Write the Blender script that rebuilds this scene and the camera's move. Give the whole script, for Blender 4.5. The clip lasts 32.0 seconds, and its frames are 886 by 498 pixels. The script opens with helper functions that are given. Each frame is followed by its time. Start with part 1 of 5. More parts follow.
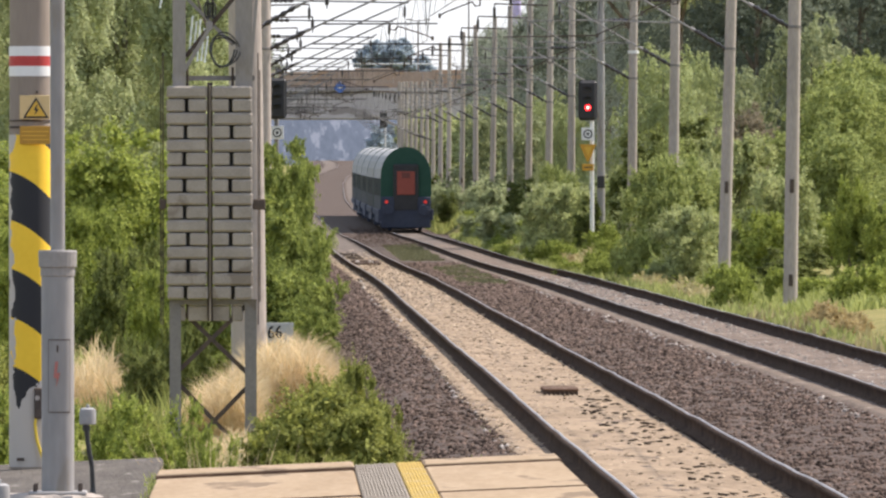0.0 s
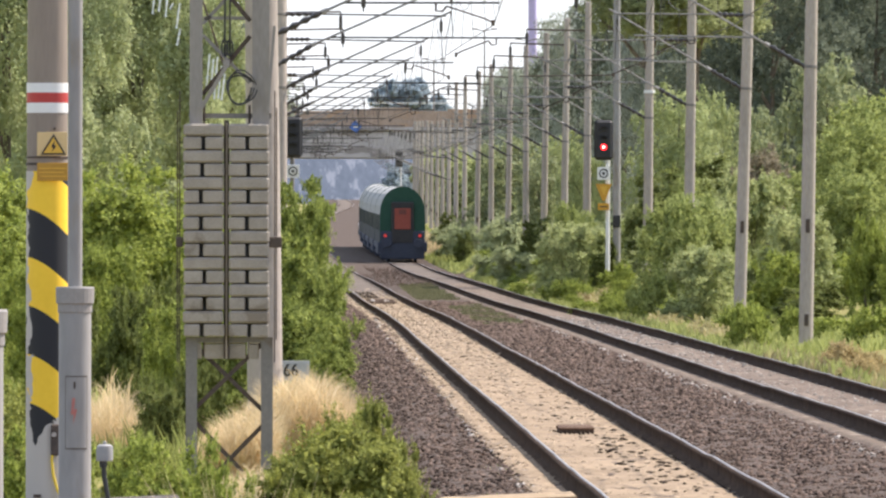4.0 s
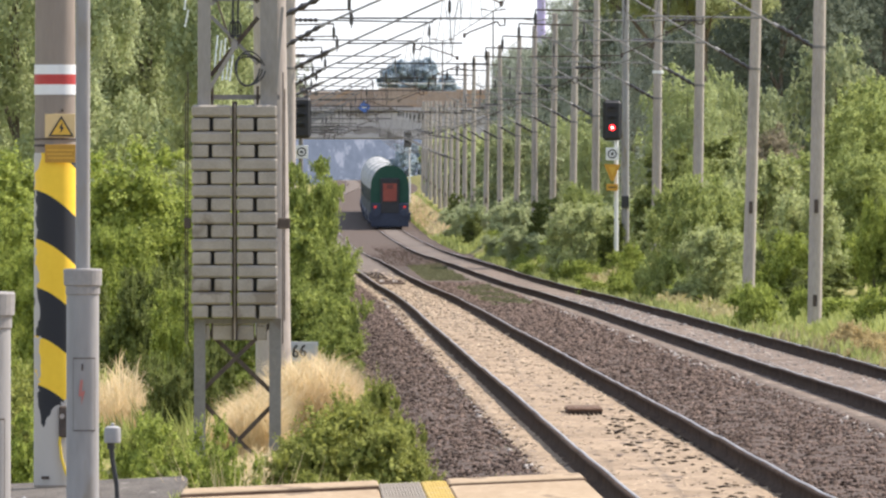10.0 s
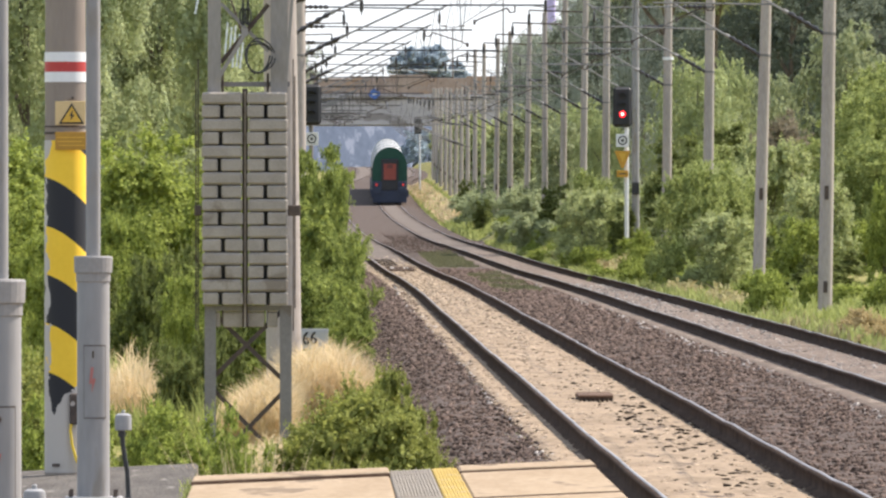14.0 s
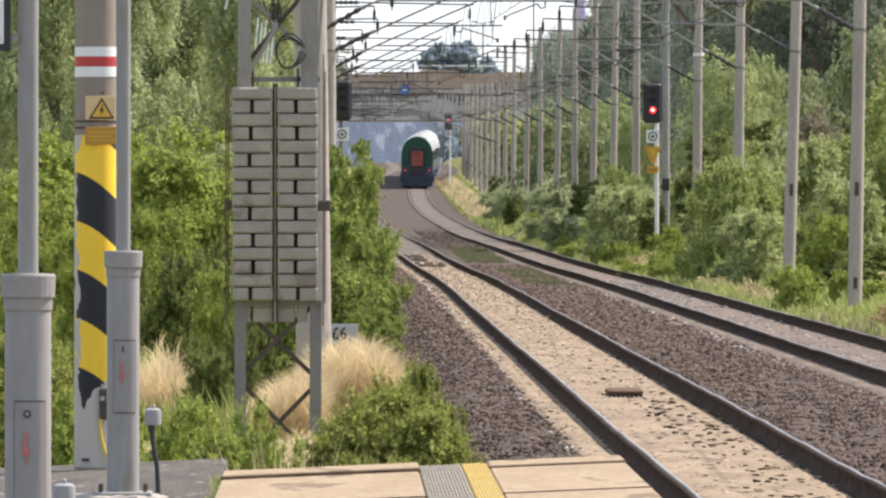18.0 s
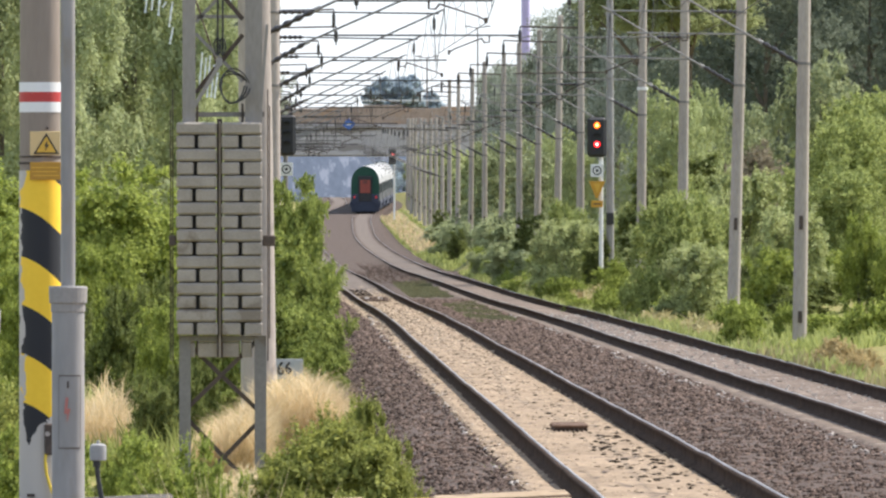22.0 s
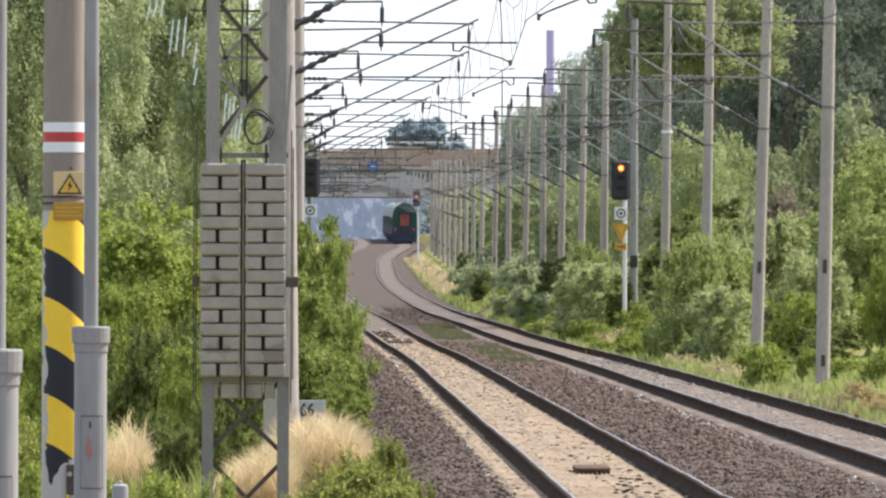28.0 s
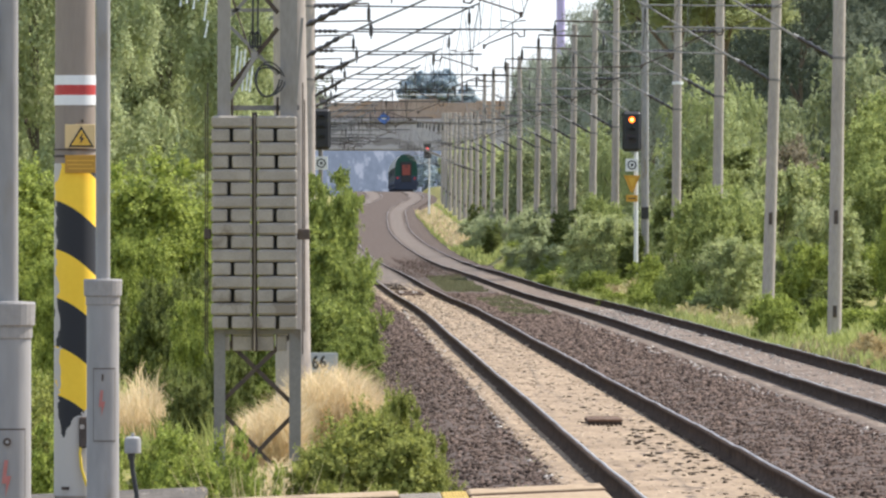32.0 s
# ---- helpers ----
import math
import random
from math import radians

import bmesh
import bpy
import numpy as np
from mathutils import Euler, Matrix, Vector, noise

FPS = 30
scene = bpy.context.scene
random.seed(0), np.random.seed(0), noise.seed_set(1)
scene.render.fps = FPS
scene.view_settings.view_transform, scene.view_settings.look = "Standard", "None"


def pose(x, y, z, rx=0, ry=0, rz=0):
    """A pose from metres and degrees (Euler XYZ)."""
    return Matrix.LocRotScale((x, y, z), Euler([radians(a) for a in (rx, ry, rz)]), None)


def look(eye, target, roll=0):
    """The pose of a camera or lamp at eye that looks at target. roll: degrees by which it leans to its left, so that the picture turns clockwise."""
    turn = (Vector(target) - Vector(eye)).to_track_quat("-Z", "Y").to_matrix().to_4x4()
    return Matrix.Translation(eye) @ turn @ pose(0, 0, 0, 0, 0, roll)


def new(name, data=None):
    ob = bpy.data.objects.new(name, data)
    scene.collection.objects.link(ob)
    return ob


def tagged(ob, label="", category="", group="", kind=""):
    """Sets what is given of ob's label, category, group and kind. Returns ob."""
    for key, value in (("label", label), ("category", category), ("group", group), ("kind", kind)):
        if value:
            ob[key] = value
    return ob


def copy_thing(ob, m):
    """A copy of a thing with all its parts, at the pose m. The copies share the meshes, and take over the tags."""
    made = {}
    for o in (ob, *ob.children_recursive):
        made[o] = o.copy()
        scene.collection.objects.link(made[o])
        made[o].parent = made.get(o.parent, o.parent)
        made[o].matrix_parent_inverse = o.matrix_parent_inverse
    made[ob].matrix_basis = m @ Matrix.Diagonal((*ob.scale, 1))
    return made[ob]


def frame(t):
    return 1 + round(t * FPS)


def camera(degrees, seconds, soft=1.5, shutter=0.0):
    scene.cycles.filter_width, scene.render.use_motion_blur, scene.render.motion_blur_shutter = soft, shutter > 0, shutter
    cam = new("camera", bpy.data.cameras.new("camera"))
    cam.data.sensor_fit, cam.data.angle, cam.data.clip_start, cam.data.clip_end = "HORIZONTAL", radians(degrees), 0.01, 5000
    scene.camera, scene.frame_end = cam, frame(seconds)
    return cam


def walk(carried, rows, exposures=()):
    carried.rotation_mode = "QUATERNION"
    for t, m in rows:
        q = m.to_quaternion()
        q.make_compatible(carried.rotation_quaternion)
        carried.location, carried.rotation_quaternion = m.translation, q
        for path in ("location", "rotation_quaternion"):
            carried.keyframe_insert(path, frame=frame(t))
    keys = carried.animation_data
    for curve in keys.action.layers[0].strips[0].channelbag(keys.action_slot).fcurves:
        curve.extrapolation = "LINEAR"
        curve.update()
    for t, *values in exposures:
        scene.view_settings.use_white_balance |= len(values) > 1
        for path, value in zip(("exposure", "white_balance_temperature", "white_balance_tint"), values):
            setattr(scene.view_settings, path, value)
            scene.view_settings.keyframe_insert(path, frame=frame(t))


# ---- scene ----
# A railway line seen from the end of a platform through a very long lens.
# x: to the right across the tracks, y: along the line away from the platform, z: above the near rail heads.
cam = camera(4.7258, 32.0, soft=2.4)
ROWS = [
    (0.0, 0.0068, 2.1660, -0.8802, -0.2894, -0.065),
    (0.5, 0.0078, 2.1652, -0.8046, -0.2724, 0.008),
    (1.0, 0.0000, 2.1721, -0.7951, -0.1942, 0.289),
    (1.5, -0.0050, 2.1645, -0.8241, -0.1072, 0.369),
    (2.0, -0.0106, 2.1606, -0.8513, -0.1287, 0.318),
    (2.5, -0.0051, 2.1607, -0.7432, -0.1544, 0.182),
    (3.0, -0.0039, 2.1597, -0.7779, -0.0920, 0.137),
    (3.5, -0.0081, 2.1543, -0.7956, -0.0789, 0.080),
    (5.5, 0.0006, 2.1587, -0.8059, -0.0790, 0.118),
    (6.0, -0.0033, 2.1598, -0.6639, -0.1417, 0.043),
    (6.5, -0.0049, 2.1541, -0.8063, -0.0825, 0.060),
    (7.0, -0.0056, 2.1650, -0.8761, -0.0990, 0.327),
    (7.5, -0.0072, 2.1560, -0.9083, -0.1307, 0.188),
    (8.0, -0.0092, 2.1561, -0.9207, -0.1658, 0.214),
    (8.5, -0.0121, 2.1556, -0.7660, -0.2398, 0.157),
    (9.0, -0.0085, 2.1605, -0.7764, -0.2174, 0.163),
    (9.5, -0.0033, 2.1548, -0.6346, -0.2098, -0.054),
    (10.0, 0.0000, 2.1620, -0.7519, -0.1838, 0.046),
    (10.5, -0.0013, 2.1624, -0.7850, -0.2168, 0.106),
    (11.0, -0.0069, 2.1575, -0.8589, -0.1307, 0.056),
    (11.5, -0.0063, 2.1569, -0.8521, -0.1313, 0.166),
    (12.0, -0.0107, 2.1591, -0.8516, -0.0752, 0.249),
    (12.5, -0.0175, 2.1538, -0.8645, -0.1853, 0.255),
    (13.0, -0.0075, 2.1600, -0.6382, -0.2226, 0.145),
    (13.5, -0.0034, 2.1564, -0.6525, -0.0936, 0.039),
    (14.0, -0.0006, 2.1635, -0.6969, -0.2547, -0.023),
    (14.5, -0.0005, 2.1598, -0.6256, -0.3172, -0.057),
    (16.5, -0.0040, 2.1657, -0.7706, -0.2426, 0.170),
    (17.0, -0.0025, 2.1624, -0.6233, -0.2370, 0.045),
    (17.5, 0.0064, 2.1651, -0.4619, -0.2596, 0.024),
    (18.0, 0.0002, 2.1606, -0.5361, -0.2776, 0.057),
    (18.5, 0.0007, 2.1547, -0.5334, -0.3591, -0.020),
    (19.0, 0.0028, 2.1607, -0.6978, -0.3894, 0.021),
    (19.5, 0.0009, 2.1569, -0.6262, -0.2808, 0.017),
    (20.0, 0.0034, 2.1606, -0.5877, -0.2296, 0.051),
    (20.5, 0.0071, 2.1553, -0.5128, -0.1861, 0.008),
    (21.0, 0.0056, 2.1682, -0.7238, -0.1860, 0.097),
    (21.5, 0.0056, 2.1635, -0.7233, -0.0869, 0.011),
    (22.0, -0.0028, 2.1618, -0.8332, -0.0932, -0.049),
    (22.5, -0.0015, 2.1648, -0.9241, -0.1635, -0.111),
    (23.0, -0.0018, 2.1607, -0.8287, -0.3202, -0.276),
    (23.5, 0.0050, 2.1742, -0.8921, -0.0439, -0.209),
    (24.0, 0.0018, 2.1629, -0.8746, 0.1819, -0.086),
    (24.5, 0.0020, 2.1696, -0.8442, 0.1931, -0.054),
    (25.0, 0.0022, 2.1560, -0.8340, 0.1281, -0.175),
    (25.5, 0.0037, 2.1593, -0.8692, 0.0738, -0.090),
    (26.0, 0.0001, 2.1597, -0.7619, 0.0939, -0.037),
    (26.5, -0.0033, 2.1598, -0.7772, 0.1309, 0.106),
    (28.5, 0.0028, 2.1602, -0.7049, 0.1313, 0.220),
    (29.0, -0.0029, 2.1617, -0.7300, 0.0987, 0.223),
    (29.5, -0.0048, 2.1721, -0.6052, 0.1484, 0.401),
    (30.0, -0.0014, 2.1602, -0.6162, 0.1307, 0.352),
    (30.5, -0.0013, 2.1544, -0.5454, 0.1563, 0.232),
    (31.0, 0.0063, 2.1632, -0.5075, 0.0886, 0.220),
    (31.5, -0.0012, 2.1650, -0.5989, -0.0712, 0.188),
    (32.0, -0.0031, 2.1560, -0.6474, -0.1235, 0.025),
]
walk(cam, [(t, pose(x, 0, z, 90 + pitch, -roll, yaw)) for t, x, z, yaw, pitch, roll in ROWS],
     exposures=((0.0, 0.90, 6800, 18), (3.0, 1.08, 6750, 17), (6.0, 1.10, 6700, 17), (12.0, 1.10, 6700, 16), (19.0, 0.97, 6650, 15), (24.0, 1.07, 6500, 14), (32.0, 1.03, 6500, 14)))

# ---- sky and sun ----
SUN_AZ, SUN_EL = radians(63), radians(52)
world = bpy.data.worlds.new("sky")
scene.world = world
world.use_nodes = True
wn = world.node_tree.nodes
sky = wn.new("ShaderNodeTexSky")
sky.sky_type, sky.sun_disc = "NISHITA", False
sky.sun_elevation, sky.sun_rotation = SUN_EL, SUN_AZ
sky.air_density, sky.dust_density, sky.ozone_density = 1.0, 0.15, 1.5
wn["Background"].inputs["Strength"].default_value = 0.15
haze = wn.new("ShaderNodeHueSaturation")
haze.inputs["Saturation"].default_value = 0.75
world.node_tree.links.new(sky.outputs[0], haze.inputs["Color"])
veil = wn.new("ShaderNodeMix")  # thin high cloud over the whole sky
veil.data_type = "RGBA"
veil.inputs[0].default_value = 0.75
veil.inputs[7].default_value = (2.35, 2.9, 3.6, 1)
world.node_tree.links.new(haze.outputs[0], veil.inputs[6])
world.node_tree.links.new(veil.outputs[2], wn["Background"].inputs["Color"])
sun = new("sun", bpy.data.lights.new("sun", "SUN"))
sun.data.energy, sun.data.angle, sun.data.color = 3.85, radians(0.5), (1.0, 0.95, 0.86)
sun_way = Vector((math.sin(SUN_AZ) * math.cos(SUN_EL), math.cos(SUN_AZ) * math.cos(SUN_EL), math.sin(SUN_EL)))
sun.matrix_world = look(sun_way * 50, (0, 0, 0))


# ---- materials ----
def material(name, dark, light, rough=0.7, metal=0.0, scale=4.0, fine=40.0, bump=0.2, depth=0.01, stretch=(1, 1, 1), spot=None,
             spot_at=0.62, spot_scale=1.5, translucent=0.0, per_piece=0.0, gloss=0.5):
    m = bpy.data.materials.new(name)
    m.use_nodes = True
    n, link = m.node_tree.nodes, m.node_tree.links.new
    b = n["Principled BSDF"]
    co = n.new("ShaderNodeTexCoord")
    mp = n.new("ShaderNodeMapping")
    mp.inputs["Scale"].default_value = stretch
    link(co.outputs["Object"], mp.inputs["Vector"])
    n1, n2 = n.new("ShaderNodeTexNoise"), n.new("ShaderNodeTexNoise")
    n1.inputs["Scale"].default_value, n1.inputs["Detail"].default_value = scale, 4
    n2.inputs["Scale"].default_value, n2.inputs["Detail"].default_value = fine, 3
    link(mp.outputs[0], n1.inputs["Vector"])
    link(mp.outputs[0], n2.inputs["Vector"])
    add = n.new("ShaderNodeMix")
    add.inputs[0].default_value = 0.45
    link(n1.outputs[0], add.inputs[2])
    link(n2.outputs[0], add.inputs[3])
    value = add.outputs[0]
    if per_piece:
        geo = n.new("ShaderNodeNewGeometry")
        mix = n.new("ShaderNodeMix")
        mix.inputs[0].default_value = per_piece
        link(value, mix.inputs[2])
        link(geo.outputs["Random Per Island"], mix.inputs[3])
        value = mix.outputs[0]
    ramp = n.new("ShaderNodeValToRGB")
    ramp.color_ramp.elements[0].position, ramp.color_ramp.elements[1].position = (0.3, 0.7) if not per_piece else (0.15, 0.9)
    ramp.color_ramp.elements[0].color, ramp.color_ramp.elements[1].color = (*dark, 1), (*light, 1)
    link(value, ramp.inputs[0])
    colour = ramp.outputs[0]
    if spot:
        n3 = n.new("ShaderNodeTexNoise")
        n3.inputs["Scale"].default_value, n3.inputs["Detail"].default_value = spot_scale, 6
        link(mp.outputs[0], n3.inputs["Vector"])
        r3 = n.new("ShaderNodeValToRGB")
        r3.color_ramp.elements[0].position, r3.color_ramp.elements[1].position = spot_at, spot_at + 0.06
        link(n3.outputs[0], r3.inputs[0])
        mx = n.new("ShaderNodeMix")
        mx.data_type = "RGBA"
        link(r3.outputs[0], mx.inputs[0])
        link(colour, mx.inputs[6])
        mx.inputs[7].default_value = (*spot, 1)
        colour = mx.outputs[2]
    link(colour, b.inputs["Base Color"])
    b.inputs["Roughness"].default_value, b.inputs["Metallic"].default_value = rough, metal
    b.inputs["Specular IOR Level"].default_value = gloss
    if bump:
        bp = n.new("ShaderNodeBump")
        bp.inputs["Strength"].default_value, bp.inputs["Distance"].default_value = bump, depth
        link(n2.outputs[0], bp.inputs["Height"])
        link(bp.outputs[0], b.inputs["Normal"])
    if translucent:
        tr, sh = n.new("ShaderNodeBsdfTranslucent"), n.new("ShaderNodeMixShader")
        link(colour, tr.inputs[0])
        sh.inputs[0].default_value = translucent
        link(b.outputs[0], sh.inputs[1])
        link(tr.outputs[0], sh.inputs[2])
        link(sh.outputs[0], n["Material Output"].inputs[0])
    return m


def glowing(name, colour, strength):
    m = bpy.data.materials.new(name)
    m.use_nodes = True
    b = m.node_tree.nodes["Principled BSDF"]
    b.inputs["Base Color"].default_value = (*colour, 1)
    b.inputs["Emission Color"].default_value = (*colour, 1)
    b.inputs["Emission Strength"].default_value = strength
    return m


def leaves(name, dark, light, rough=0.75, thin=0.38, vary=0.5):
    return material(name, dark, light, rough, scale=0.6, fine=3.0, bump=0, translucent=thin, per_piece=vary, gloss=0.15)


M = {
    "concrete": material("weathered_concrete", (0.295, 0.26, 0.228), (0.47, 0.415, 0.365), 0.88, scale=1.2, fine=26, stretch=(1, 1, 0.25), gloss=0.2),
    "pale_concrete": material("pale_concrete", (0.336, 0.32, 0.288), (0.448, 0.424, 0.384), 0.85, scale=2, fine=30, stretch=(1, 1, 0.3)),
    "brown_concrete": material("brown_concrete", (0.232, 0.188, 0.152), (0.304, 0.252, 0.208), 0.85, scale=1.5, fine=30, stretch=(1, 1, 0.2)),
    "weight": material("counterweight_concrete", (0.262, 0.232, 0.2), (0.40, 0.356, 0.308), 0.92, scale=5, fine=60, bump=0.35, gloss=0.15, spot=(0.23, 0.195, 0.16), spot_at=0.6, spot_scale=3),
    "galvanised": material("grey_galvanised_steel", (0.225, 0.217, 0.21), (0.325, 0.313, 0.30), 0.7, 0.0, scale=2.5, fine=20, bump=0.05, stretch=(1, 1, 0.25), spot=(0.235, 0.21, 0.18), spot_at=0.58, spot_scale=5),
    "steel_paint": material("grey_painted_steel", (0.16, 0.15, 0.14), (0.24, 0.225, 0.21), 0.7, 0.0, scale=3, fine=30, bump=0.08, spot=(0.13, 0.085, 0.055), spot_at=0.64, gloss=0.2),
    "dark_steel": material("dark_rusty_steel", (0.05, 0.04, 0.035), (0.12, 0.085, 0.065), 0.7, 0.3, scale=6, fine=40),
    "wire": material("oxidised_copper_wire", (0.04, 0.036, 0.034), (0.08, 0.07, 0.065), 0.6, 0.3, bump=0),
    "rail_side": material("rusty_rail_side", (0.030, 0.021, 0.016), (0.098, 0.068, 0.052), 0.95, 0.0, scale=5, fine=38, bump=0.5, stretch=(1, 0.4, 1), gloss=0.03, spot=(0.12, 0.075, 0.047), spot_at=0.64, spot_scale=6),
    # worn metal, brightened to carry the rim highlight
    "rail_head": material("worn_rail_highlight", (0.12, 0.108, 0.10), (0.48, 0.46, 0.44), 0.42, 0.7, scale=1.3, fine=22, bump=0.05),
    "sand": material("sandy_track_bed", (0.175, 0.130, 0.088), (0.36, 0.275, 0.192), 0.95, scale=1.4, fine=9, bump=0.8, depth=0.03, stretch=(1, 0.35, 1), spot=(0.097, 0.076, 0.065), spot_at=0.62, spot_scale=4.0, gloss=0.1),
    "dusty": material("dusty_brown_track_bed", (0.081, 0.063, 0.051), (0.221, 0.174, 0.140), 0.95, scale=1.1, fine=9, bump=0.7, depth=0.02, spot=(0.289, 0.242, 0.197), spot_at=0.6, spot_scale=2.2, gloss=0.1),
    "pale_bed": material("pale_raised_track_bed", (0.09, 0.074, 0.064), (0.185, 0.155, 0.132), 0.95, scale=0.5, fine=4, bump=0.5, depth=0.02, gloss=0.1),
    "ballast": material("brown_ballast", (0.045, 0.034, 0.028), (0.122, 0.091, 0.074), 0.9, scale=3, fine=18, bump=0.8, depth=0.03, gloss=0.15),
    "stone": material("ballast_stone", (0.034, 0.024, 0.019), (0.185, 0.135, 0.11), 0.95, scale=2, fine=12, bump=0, per_piece=0.78, gloss=0.08),
    "dark_stone": material("dark_brown_clods", (0.022, 0.017, 0.014), (0.075, 0.055, 0.042), 0.95, scale=2, fine=12, bump=0, per_piece=0.7, gloss=0.05),
    "white_stone": material("chalky_white_stone", (0.5, 0.48, 0.45), (0.68, 0.66, 0.62), 0.9, bump=0.2),
    "pale_stone": material("pale_crushed_stone", (0.212, 0.196, 0.178), (0.425, 0.391, 0.357), 0.9, scale=2, fine=12, bump=0, per_piece=0.75, gloss=0.15),
    "sleeper": material("dusty_concrete_sleeper", (0.24, 0.2, 0.16), (0.368, 0.304, 0.24), 0.9, scale=4, fine=30),
    "soil": material("dry_grassy_soil", (0.10, 0.12, 0.03), (0.30, 0.25, 0.10), 0.95, scale=0.4, fine=5, bump=0.5, depth=0.05, gloss=0.1),
    "asphalt": material("old_grey_asphalt", (0.062, 0.055, 0.048), (0.145, 0.13, 0.113), 0.95, scale=6, fine=40, bump=0.9, depth=0.02, stretch=(1, 0.15, 1), spot=(0.20, 0.185, 0.163), spot_at=0.62, spot_scale=5, gloss=0.1),
    "slab": material("worn_platform_slab", (0.262, 0.190, 0.119), (0.395, 0.304, 0.206), 0.9, scale=3.0, fine=20, bump=0.5, stretch=(1, 0.18, 1), spot=(0.20, 0.148, 0.10), spot_at=0.6, spot_scale=3.0, gloss=0.1),
    "tactile": material("grey_ribbed_paving", (0.235, 0.205, 0.168), (0.33, 0.292, 0.243), 0.9, scale=3, fine=30, gloss=0.1),
    "yellow_line": material("worn_yellow_paint", (0.38, 0.26, 0.06), (0.50, 0.36, 0.11), 0.85, scale=3, fine=30, spot=(0.40, 0.32, 0.21), spot_at=0.58, spot_scale=5, gloss=0.1),
    "worn_groove": material("grimy_yellow_grooves", (0.24, 0.17, 0.06), (0.34, 0.245, 0.08), 0.9, scale=5, fine=40, gloss=0.1),
    "white": material("white_enamel", (0.70, 0.70, 0.685), (0.78, 0.78, 0.76), 0.5, bump=0.02),
    "grey_plate": material("grey_plate_paint", (0.25, 0.25, 0.25), (0.31, 0.308, 0.305), 0.6, bump=0.03),
    "red": material("red_enamel", (0.42, 0.03, 0.03), (0.50, 0.05, 0.04), 0.5, bump=0.02),
    "black": material("black_paint", (0.012, 0.012, 0.014), (0.03, 0.03, 0.033), 0.6, bump=0.03),
    "sign_yellow": material("faded_warning_yellow", (0.62, 0.34, 0.03), (0.72, 0.44, 0.06), 0.55, bump=0.02),
    "sign_cream": material("faded_cream_plate", (0.62, 0.44, 0.20), (0.68, 0.50, 0.25), 0.6, bump=0.02),
    "orange": material("orange_plate", (0.52, 0.25, 0.02), (0.62, 0.33, 0.03), 0.55, bump=0.02),
    "brown_plate": material("weathered_amber_plate", (0.40, 0.20, 0.02), (0.50, 0.27, 0.03), 0.6, bump=0.02),
    "sand_lump": material("sandy_lumps", (0.19, 0.141, 0.096), (0.50, 0.40, 0.29), 0.95, scale=2, fine=12, bump=0, per_piece=0.8, gloss=0.1),
    "blue": material("blue_sign_enamel", (0.05, 0.13, 0.42), (0.08, 0.18, 0.50), 0.5, bump=0),
    "insulator": material("dark_glazed_insulator", (0.025, 0.022, 0.022), (0.05, 0.042, 0.04), 0.3, bump=0),
    "glass_insulator": material("pale_glass_insulator", (0.6, 0.65, 0.66), (0.75, 0.8, 0.8), 0.15, bump=0),
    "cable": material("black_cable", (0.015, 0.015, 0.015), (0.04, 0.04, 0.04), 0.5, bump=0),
    "yellow_cable": material("yellow_cable", (0.70, 0.48, 0.03), (0.78, 0.55, 0.05), 0.5, bump=0),
    "coach_green": material("coach_green_paint", (0.022, 0.065, 0.048), (0.034, 0.088, 0.064), 0.8, scale=0.6, fine=5, bump=0.02, gloss=0.15),
    "coach_roof": material("light_grey_coach_roof", (0.33, 0.34, 0.345), (0.43, 0.44, 0.445), 0.95, scale=0.8, fine=4, bump=0.02, gloss=0.0),
    "coach_side": material("grey_coach_side", (0.10, 0.105, 0.11), (0.15, 0.155, 0.16), 0.95, scale=0.6, fine=5, bump=0.02, gloss=0.0),
    "coach_under": material("dusty_blue_black_underframe", (0.026, 0.034, 0.058), (0.045, 0.055, 0.085), 0.8, bump=0.1),
    "coach_door": material("faded_red_gangway_door", (0.24, 0.05, 0.036), (0.31, 0.075, 0.05), 0.7, bump=0.02),
    "coach_pane": material("red_tinted_dusty_pane", (0.12, 0.03, 0.025), (0.16, 0.045, 0.035), 0.4, bump=0),
    "window": material("dark_window_glass", (0.02, 0.03, 0.035), (0.04, 0.05, 0.055), 0.6, bump=0, gloss=0.05),
    # stained concrete, its base lightened to carry the haze
    "bridge": material("stained_hazed_bridge_concrete", (0.39, 0.36, 0.355), (0.53, 0.495, 0.485), 0.9, scale=0.25, fine=1.2, stretch=(0.6, 1, 2.5), spot=(0.27, 0.24, 0.225), spot_at=0.56, spot_scale=0.3),
    "rust_panel": material("rust_brown_barrier", (0.29, 0.20, 0.155), (0.45, 0.345, 0.28), 0.85, scale=0.3, fine=2, spot=(0.40, 0.265, 0.18), spot_at=0.55, spot_scale=0.35),
    # hillside blue is distance haze put into the colour
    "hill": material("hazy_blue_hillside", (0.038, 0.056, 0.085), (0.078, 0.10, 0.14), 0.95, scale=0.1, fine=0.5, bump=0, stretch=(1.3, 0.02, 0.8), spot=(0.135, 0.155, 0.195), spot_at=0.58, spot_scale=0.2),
    "chimney": material("pale_lilac_chimney", (0.44, 0.38, 0.62), (0.50, 0.44, 0.68), 0.9, scale=0.05, fine=0.5, bump=0),
    "plank": material("rusty_brown_planks", (0.075, 0.042, 0.026), (0.19, 0.115, 0.075), 0.9, scale=5, fine=40, bump=0.4, stretch=(0.3, 1, 1)),
    "bark": material("grey_brown_bark", (0.08, 0.06, 0.045), (0.19, 0.155, 0.12), 0.9, scale=3, fine=20, bump=0.6, stretch=(1, 1, 0.3)),
